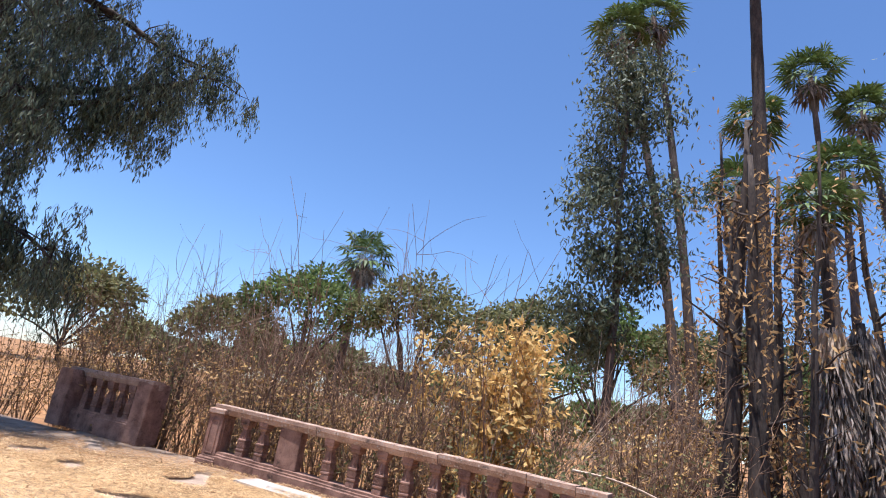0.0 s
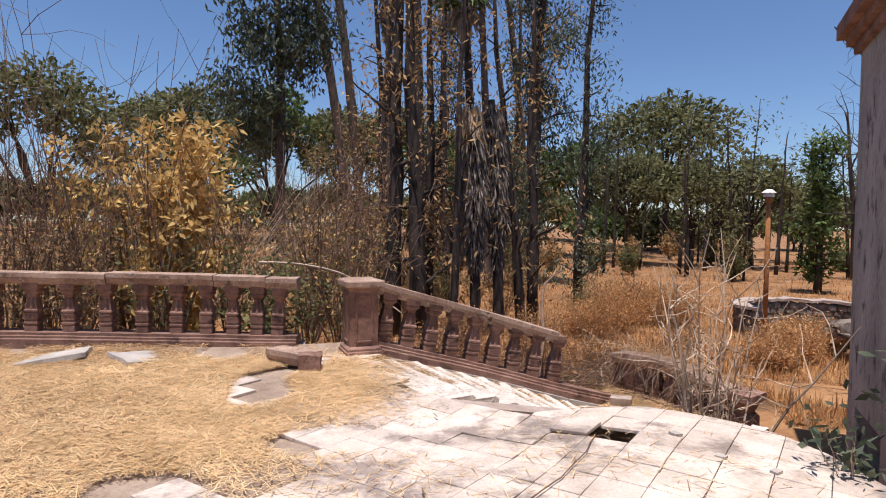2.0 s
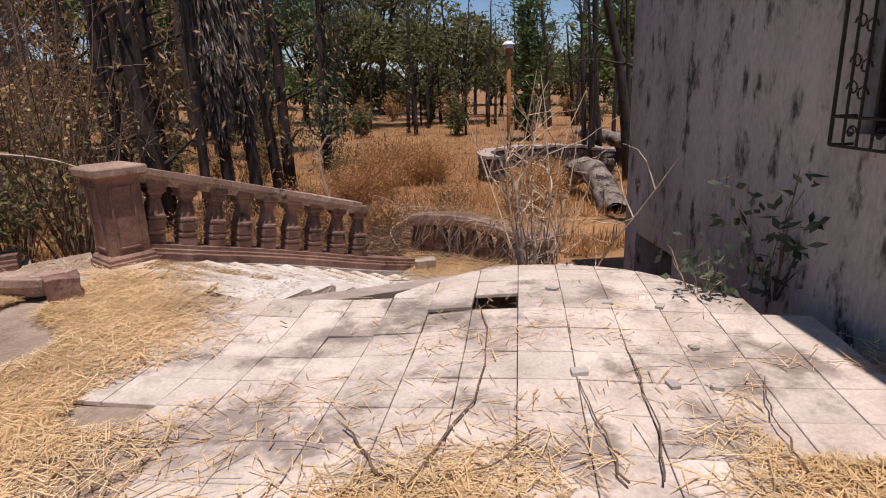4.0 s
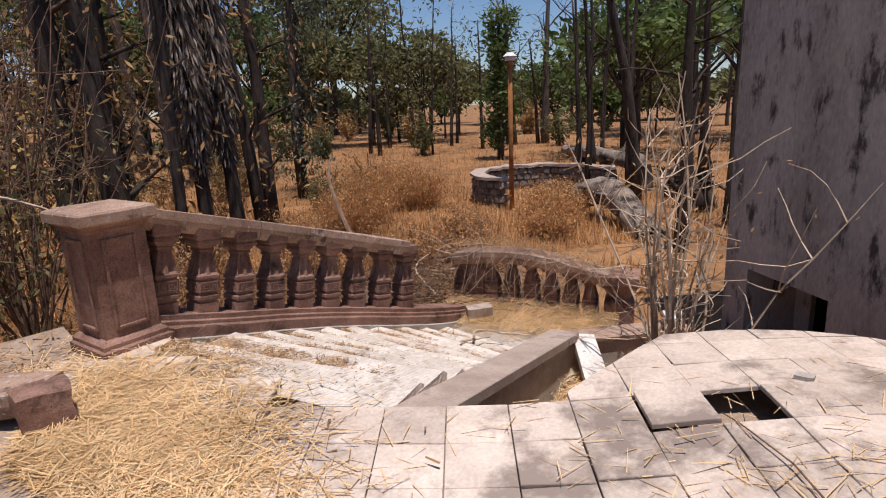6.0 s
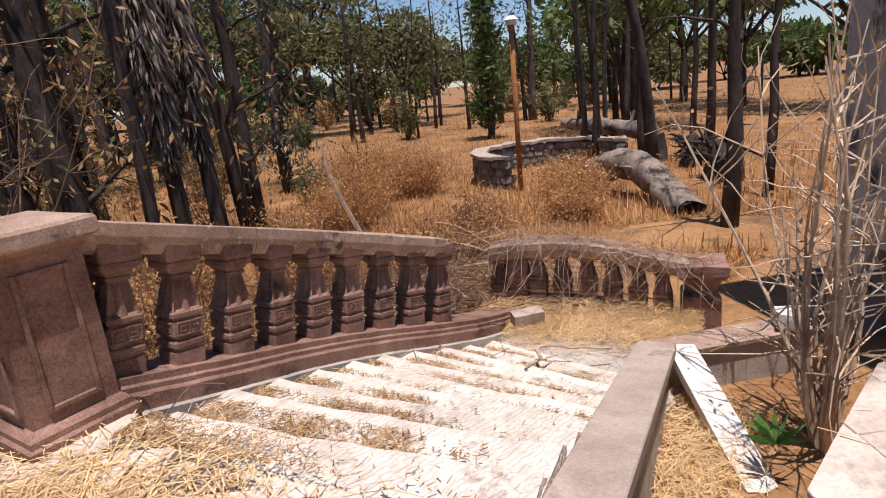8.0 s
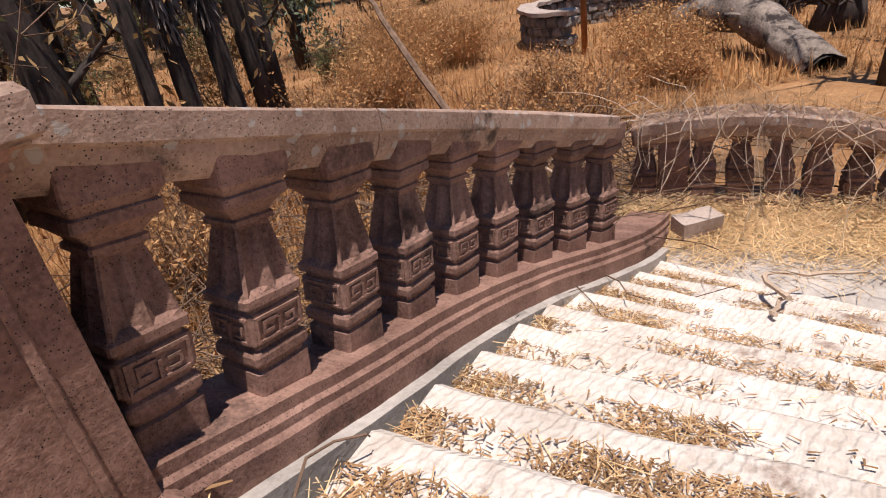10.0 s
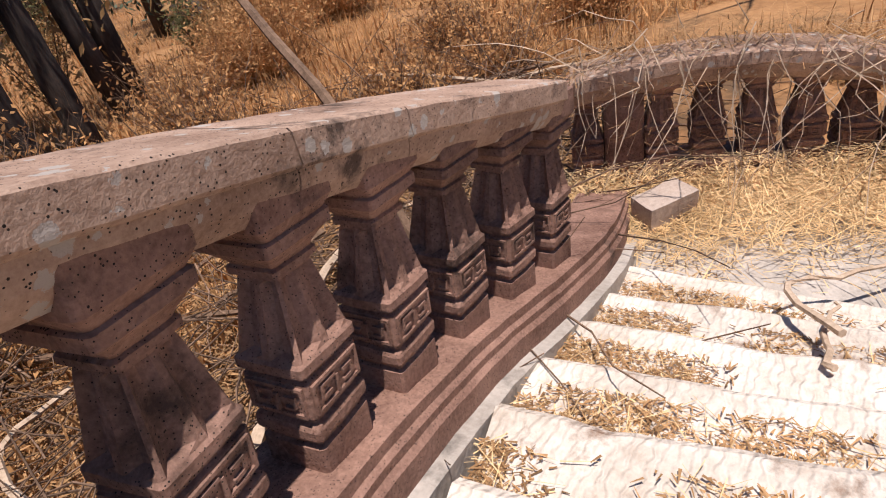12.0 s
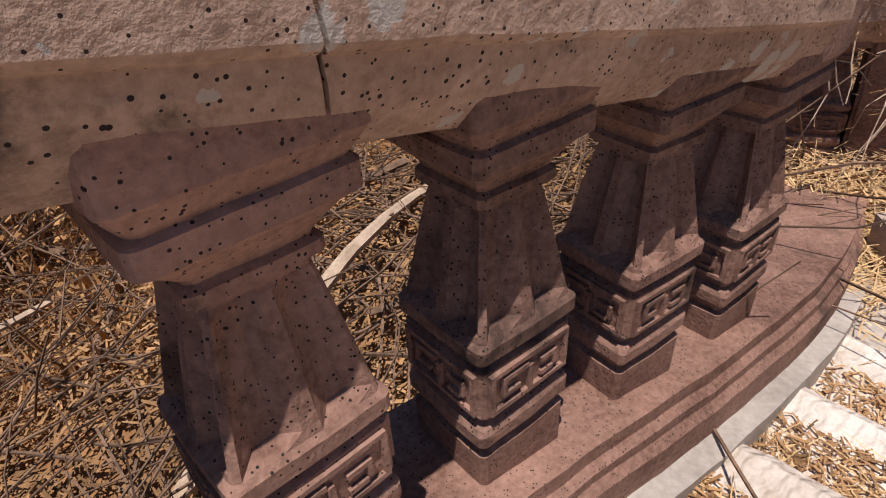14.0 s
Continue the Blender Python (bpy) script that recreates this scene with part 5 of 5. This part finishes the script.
for k in range(24):
    x, y, w = RND.uniform(3.0, 7.2), RND.uniform(7.2, 9.2), RND.uniform(0, 6.28)
    p = Vector((x, y, ground_z(x, y) + RND.uniform(0.04, 0.2)))
    d = Vector((math.cos(w), math.sin(w), RND.uniform(-0.02, 0.12))) * RND.uniform(0.4, 0.9)
    stick("dead bough in the brushwood below the balustrade", [p, p + d + Vector((RND.gauss(0, 0.1), RND.gauss(0, 0.1), 0.03)), p + d * 2 + Vector((RND.gauss(0, 0.15), RND.gauss(0, 0.15), 0))], RND.uniform(0.015, 0.035), M_TWIGPALE if k % 3 == 0 else M_TWIG)
stick("long grey bough leaning over the gap in the balustrade", [(0.7, 7.9, 1.0), (1.3, 8.2, 0.95), (2.0, 8.3, 0.75), (2.8, 8.2, 0.2)], 0.03, M_TWIGPALE)

# ---- litter, grass and tangles that nobody could count ----
rng = np.random.default_rng(5)


def strands(name, label, category, pts, lengths, width, tilt, material, flat=True):
    """Many straw blades: a narrow quad each, lying (flat) or standing."""
    n = len(pts)
    w = rng.uniform(0, 2 * np.pi, n)
    up = np.abs(rng.normal(0, tilt, n)) if flat else rng.normal(1.35, tilt, n)
    d = np.stack([np.cos(w) * np.cos(up), np.sin(w) * np.cos(up), np.sin(up)], 1) * lengths[:, None]
    s = np.stack([-np.sin(w), np.cos(w), rng.normal(0, 0.3, n)], 1) * (width * rng.uniform(0.6, 1.4, n))[:, None]
    if flat:
        verts = np.stack([pts - d / 2 - s, pts - d / 2 + s, pts + d / 2 + s * 0.4, pts + d / 2 - s * 0.4], 1)
        verts[:, :2, 2] = np.maximum(verts[:, :2, 2], pts[:, None, 2])
        k = 4
    else:
        verts = np.stack([pts - s, pts + s, pts + d], 1)
        k = 3
    me = bpy.data.meshes.new(name)
    me.vertices.add(n * k)
    me.vertices.foreach_set("co", verts.reshape(-1))
    me.loops.add(n * k)
    me.loops.foreach_set("vertex_index", np.arange(n * k, dtype=np.int32))
    me.polygons.add(n)
    me.polygons.foreach_set("loop_start", np.arange(0, n * k, k, dtype=np.int32))
    me.update(calc_edges=True)
    me.materials.append(material)
    return tagged(new(name, me), label, category, kind="stuff")


def patches(spots):
    """Points scattered in soft-edged patches (x, y, radius x, radius y, count) of the terrace."""
    out = []
    for x, y, rx, ry, n in spots:
        for _ in range(int(n * 1.9)):
            a, b = x + RND.gauss(0, rx * 0.55), y + RND.gauss(0, ry * 0.55)
            if inside(a, b) and noise.noise((a * 1.3, b * 1.3, 2)) > (-0.4 if a < 0.4 else -0.22):
                out.append((a, b, heave(a, b) + 0.006 + 0.03 * RND.random() ** 2))
    return np.array(out)


pts = patches([(1.75, 4.95, 0.6, 0.9, 5200), (1.25, 5.7, 0.7, 0.5, 2600), (0.9, 3.7, 0.75, 0.8, 4600), (2.0, 1.75, 0.7, 0.35, 2600), (4.0, 0.95, 0.7, 0.4, 2600), (-1.6, 4.6, 2.2, 1.6, 15000), (-0.4, 3.2, 1.6, 1.0, 6500), (-4.2, 5.2, 2.2, 1.4, 6500), (0.2, 5.9, 0.9, 0.5, 2800), (2.6, 2.7, 1.5, 1.2, 250), (3.6, 2.4, 1.2, 1.0, 200), (1.2, 2.0, 0.5, 0.3, 500), (-5.5, 4.2, 2.4, 1.6, 9000), (-2.6, 6.2, 2.4, 0.7, 8000), (-3.4, 3.4, 2.4, 1.4, 4000), (-0.8, 5.4, 1.4, 0.8, 5000), (0.5, 4.7, 0.6, 0.6, 2500)])
strands("straw_litter", "pale dry straw strewn over the terrace floor", "straw", pts, rng.uniform(0.04, 0.2, len(pts)), 0.0028, 0.2, M_STRAWPALE)
pts = patches([(-4.5, 6.0, 3.0, 1.4, 9000), (-1.2, 6.4, 2.2, 0.6, 4200), (-2.5, 4.8, 3, 1.6, 7000), (-6.8, 5.0, 2, 1.8, 6500), (-0.6, 4.2, 1.5, 1.2, 1500)])
strands("leaf_litter", "brown fallen leaves strewn under the tree", "leaf litter", pts, rng.uniform(0.03, 0.09, len(pts)), 0.007, 0.25, M_STRAWDARK)


def on_steps(n, bias):
    out = []
    while len(out) < n:
        i, s, q = RND.randint(-1, 9), RND.random() ** bias, RND.random()
        a, b = left_end(i).lerp(right_end(i), s), left_end(i + 1).lerp(right_end(i + 1), s)
        # litter gathers at the foot of each riser, most of all near the balustrade
        q = q**1.7 * 0.6
        if noise.noise((a.x * 3, a.y * 3, i * 3.3)) + RND.gauss(0, 0.25) > -0.1 + 0.6 * s:
            p = a.lerp(b, q)
            out.append((p.x, p.y, -0.08 - RISE * i + 0.006 + 0.014 * RND.random() ** 2))
    return np.array(out)


pts = on_steps(2600, 1.3)
strands("straw_litter", "straw gathered at the back of each tread", "straw", pts, rng.uniform(0.03, 0.13, len(pts)), 0.0016, 0.12, M_STRAWPALE)
pts = on_steps(14000, 1.3)
strands("leaf_litter", "brown leaf crumbs on the treads", "leaf litter", pts, rng.uniform(0.01, 0.04, len(pts)), 0.003, 0.15, M_STRAWDARK)
pts = []
for _ in range(11000):
    s, o = RND.random() * 1.05, abs(RND.gauss(0, 0.32))
    p = foot_point(min(s, 1), 0)
    pts.append((p.x - 0.9 * o - 0.1, p.y - 0.35 * o, -0.905 + 0.16 * math.exp(-o * 5) * RND.random() + 0.02))
pts = np.array(pts)
strands("straw_litter", "heap of straw along the overgrown balustrade's foot", "straw", pts, rng.uniform(0.05, 0.2, len(pts)), 0.0022, 0.3, M_STRAWPALE)
pts = []
for _ in range(2000):
    p = foot_point(RND.random(), -0.22)
    pts.append((p.x + RND.gauss(0, 0.11), p.y + RND.gauss(0, 0.1), p.z + 0.01 + abs(RND.gauss(0, 0.035)) - (0.5 * RND.random() if RND.random() < 0.35 else 0)))
pts = np.array(pts)
strands("dry_creeper", "dry creeper and straw hung over the low balustrade", "creeper", pts, rng.uniform(0.06, 0.22, len(pts)), 0.0018, 0.4, M_STRAWDARK)
b = Buf()
for _ in range(100):
    p = foot_point(RND.random(), -0.2)
    b.tube(bend(p + Vector((RND.gauss(-0.08, 0.1), RND.gauss(0, 0.1), RND.gauss(0, 0.05))), (RND.gauss(-0.5, 0.5), RND.gauss(0, 0.7), RND.gauss(-0.6, 0.5)), RND.uniform(0.3, 0.9), 6, 0.25, -0.12), 0.0035, 0.0015, 3, False)
tagged(b.put("dry_vines", M_TWIGPALE), "tangle of dry vine stems over the low balustrade", "vines", kind="stuff")
# straw in the pit
pts = np.array([(3.3 + 2.0 * a + RND.gauss(0, 0.12), 4.25 + 0.55 * a + RND.gauss(0, 0.14), -0.98 + 0.12 * RND.random()) for a in (RND.random() for _ in range(3500))])
strands("straw_litter", "straw filling the pit beside the stair wall", "straw", pts, rng.uniform(0.06, 0.2, len(pts)), 0.0022, 0.3, M_STRAWPALE)
# brushwood below the stair balustrade
b = Buf()
for _ in range(1150):
    x, y = RND.uniform(2.4, 7.4), 7.0 + abs(RND.gauss(0, 1.5))
    b.tube(bend((x, y, ground_z(x, y) + RND.uniform(0.01, 0.28)), (RND.gauss(0, 1), RND.gauss(0, 1), RND.gauss(0.05, 0.15)), RND.uniform(0.4, 1.5), 5, 0.2, -0.01), RND.uniform(0.003, 0.007), 0.002, 4, False)
tagged(b.put("brushwood", M_TWIG), "heap of dead brushwood below the balustrade", "brushwood", kind="stuff")
pts = np.stack([rng.uniform(2.2, 7.0, 14000), 6.95 + np.abs(rng.normal(0, 1.1, 14000)), np.full(14000, -0.98) + rng.uniform(0, 0.12, 14000)], 1)
strands("leaf_litter", "dry leaf litter and chips below the balustrade", "leaf litter", pts, rng.uniform(0.03, 0.12, len(pts)), 0.006, 0.3, M_STRAWDARK)


def field(n, far_r):
    out = []
    while len(out) < n:
        r, w = 2.0 + far_r * RND.random() ** 1.5, RND.uniform(-0.75, 2.9)
        x, y = 6.2 + r * math.cos(w), 7.2 + r * math.sin(w)
        if y > 8.0 or (x > 6.9 and y > 5.6):
            if noise.noise((x * 0.35, y * 0.35, 6)) > -0.35:
                out.append((x, y, ground_z(x, y) - 0.01))
    return np.array(out)


pts = field(70000, 26)
strands("dry_grass", "knee-high dry orange grass over the slope", "grass", pts, rng.uniform(0.05, 0.22, len(pts)), 0.0045, 0.65, M_GRASS, False)
pts = field(26000, 48)
strands("dry_grass", "far dry orange grass between the trees", "grass", pts, rng.uniform(0.12, 0.4, len(pts)), 0.014, 0.5, M_GRASS, False)
pts = field(150000, 17)
strands("fallen_straw", "matted fallen straw below the stair", "straw", pts, rng.uniform(0.1, 0.35, len(pts)), 0.003, 0.4, M_GRASS)
pts = field(60000, 9)
strands("leaf_litter", "brown dead stalks and leaves matted on the slope", "leaf litter", pts, rng.uniform(0.06, 0.3, len(pts)), 0.0035, 0.4, M_STRAWDARK)

# ---- floor tiles, one by one ----
TILE, GAP = 0.30, 0.004
U, V = Vector((0.715, -0.70)).normalized(), Vector((0.70, 0.715)).normalized()


def tile_mesh(corners):
    bm = bmesh.new()
    c = sum((Vector(q) for q in corners), Vector((0, 0))) / len(corners)
    rings = []
    for k, z in ((1.0, -0.024), (1.0, -0.004), (0.985, 0.0)):
        rings.append([bm.verts.new((*(c + (Vector(q) - c) * k), z)) for q in corners])
    n = len(corners)
    for a, b in zip(rings, rings[1:]):
        for k in range(n):
            bm.faces.new((a[k], a[(k + 1) % n], b[(k + 1) % n], b[k]))
    bm.faces.new(rings[-1])
    bmesh.ops.recalc_face_normals(bm, faces=bm.faces[:])
    me = bpy.data.meshes.new("tile")
    bm.to_mesh(me)
    bm.free()
    me.materials.append(M_TILE)
    return me


half = TILE / 2 - GAP / 2
SQUARE = [(-half, -half), (half, -half), (half, half), (-half, half)]
WHOLE = tile_mesh(SQUARE)
ARC = [(3.64, 3.84), (4.44, 3.83), (4.75, 3.58), (4.97, 3.28), (5.12, 2.95), (5.16, 2.6), (5.12, 2.2)]


def clip(poly):
    """The part of a convex tile that lies on the floor's side of its curved edge."""
    for (x0, y0), (x1, y1) in zip(ARC, ARC[1:]):
        out = []
        for a, b in zip(poly, poly[1:] + poly[:1]):
            da = (x1 - x0) * (a[1] - y0) - (y1 - y0) * (a[0] - x0)
            db = (x1 - x0) * (b[1] - y0) - (y1 - y0) * (b[0] - x0)
            if da <= 0:
                out.append(a)
            if (da < 0 < db) or (db < 0 < da):
                t = da / (da - db)
                out.append((a[0] + (b[0] - a[0]) * t, a[1] + (b[1] - a[1]) * t))
        poly = out
        if len(poly) < 3:
            return []
    return poly


turn = math.atan2(U.y, U.x)
for i in range(-14, 16):
    for j in range(-14, 16):
        c = Vector((2.36, 4.62)) + U * (i * TILE) + V * (j * TILE)
        if c.x < 0.75 or c.y < 0.35 or c.y > 6.2:
            continue
        poly = [c + U * a + V * b for a, b in SQUARE]
        mesh = WHOLE
        on = [inside(*q) for q in poly]
        if not all(on):
            cut = clip([tuple(q) for q in poly]) if c.x > 3.5 and c.y > 2.2 else []
            if len(cut) < 3 or not inside(*(sum((Vector(q) for q in cut), Vector((0, 0))) / len(cut))):
                continue
            local = [((Vector(q) - c).dot(U), (Vector(q) - c).dot(V)) for q in cut]
            mesh = tile_mesh(local)
        if (c - Vector((3.86, 3.15))).length < 0.12:
            continue
        lost = noise.noise((c.x * 1.1, c.y * 1.1, 8))
        if c.x < 1.6 and lost > 0.1:
            continue
        loose = math.exp(-((c.x - 3.6) ** 2 + (c.y - 3.2) ** 2) / 0.7)
        tx, ty = RND.gauss(0, 0.004 + 0.018 * loose), RND.gauss(0, 0.004 + 0.018 * loose)
        lift = 0.035 if (c - Vector((3.56, 3.45))).length < 0.16 else 0.0
        gx = (heave(c.x + 0.1, c.y) - heave(c.x - 0.1, c.y)) / 0.2
        gy = (heave(c.x, c.y + 0.1) - heave(c.x, c.y - 0.1)) / 0.2
        ob = link_mesh("tile", mesh, floor)
        ob.matrix_local = Matrix.Translation((c.x, c.y, heave(c.x, c.y) + 0.004 + RND.uniform(0, 0.004) + 0.012 * loose * RND.random() + lift)) @ Matrix.Rotation(-gx + tx, 4, "Y") @ Matrix.Rotation(gy + ty, 4, "X") @ Matrix.Rotation(turn + RND.gauss(0, 0.004), 4, "Z")
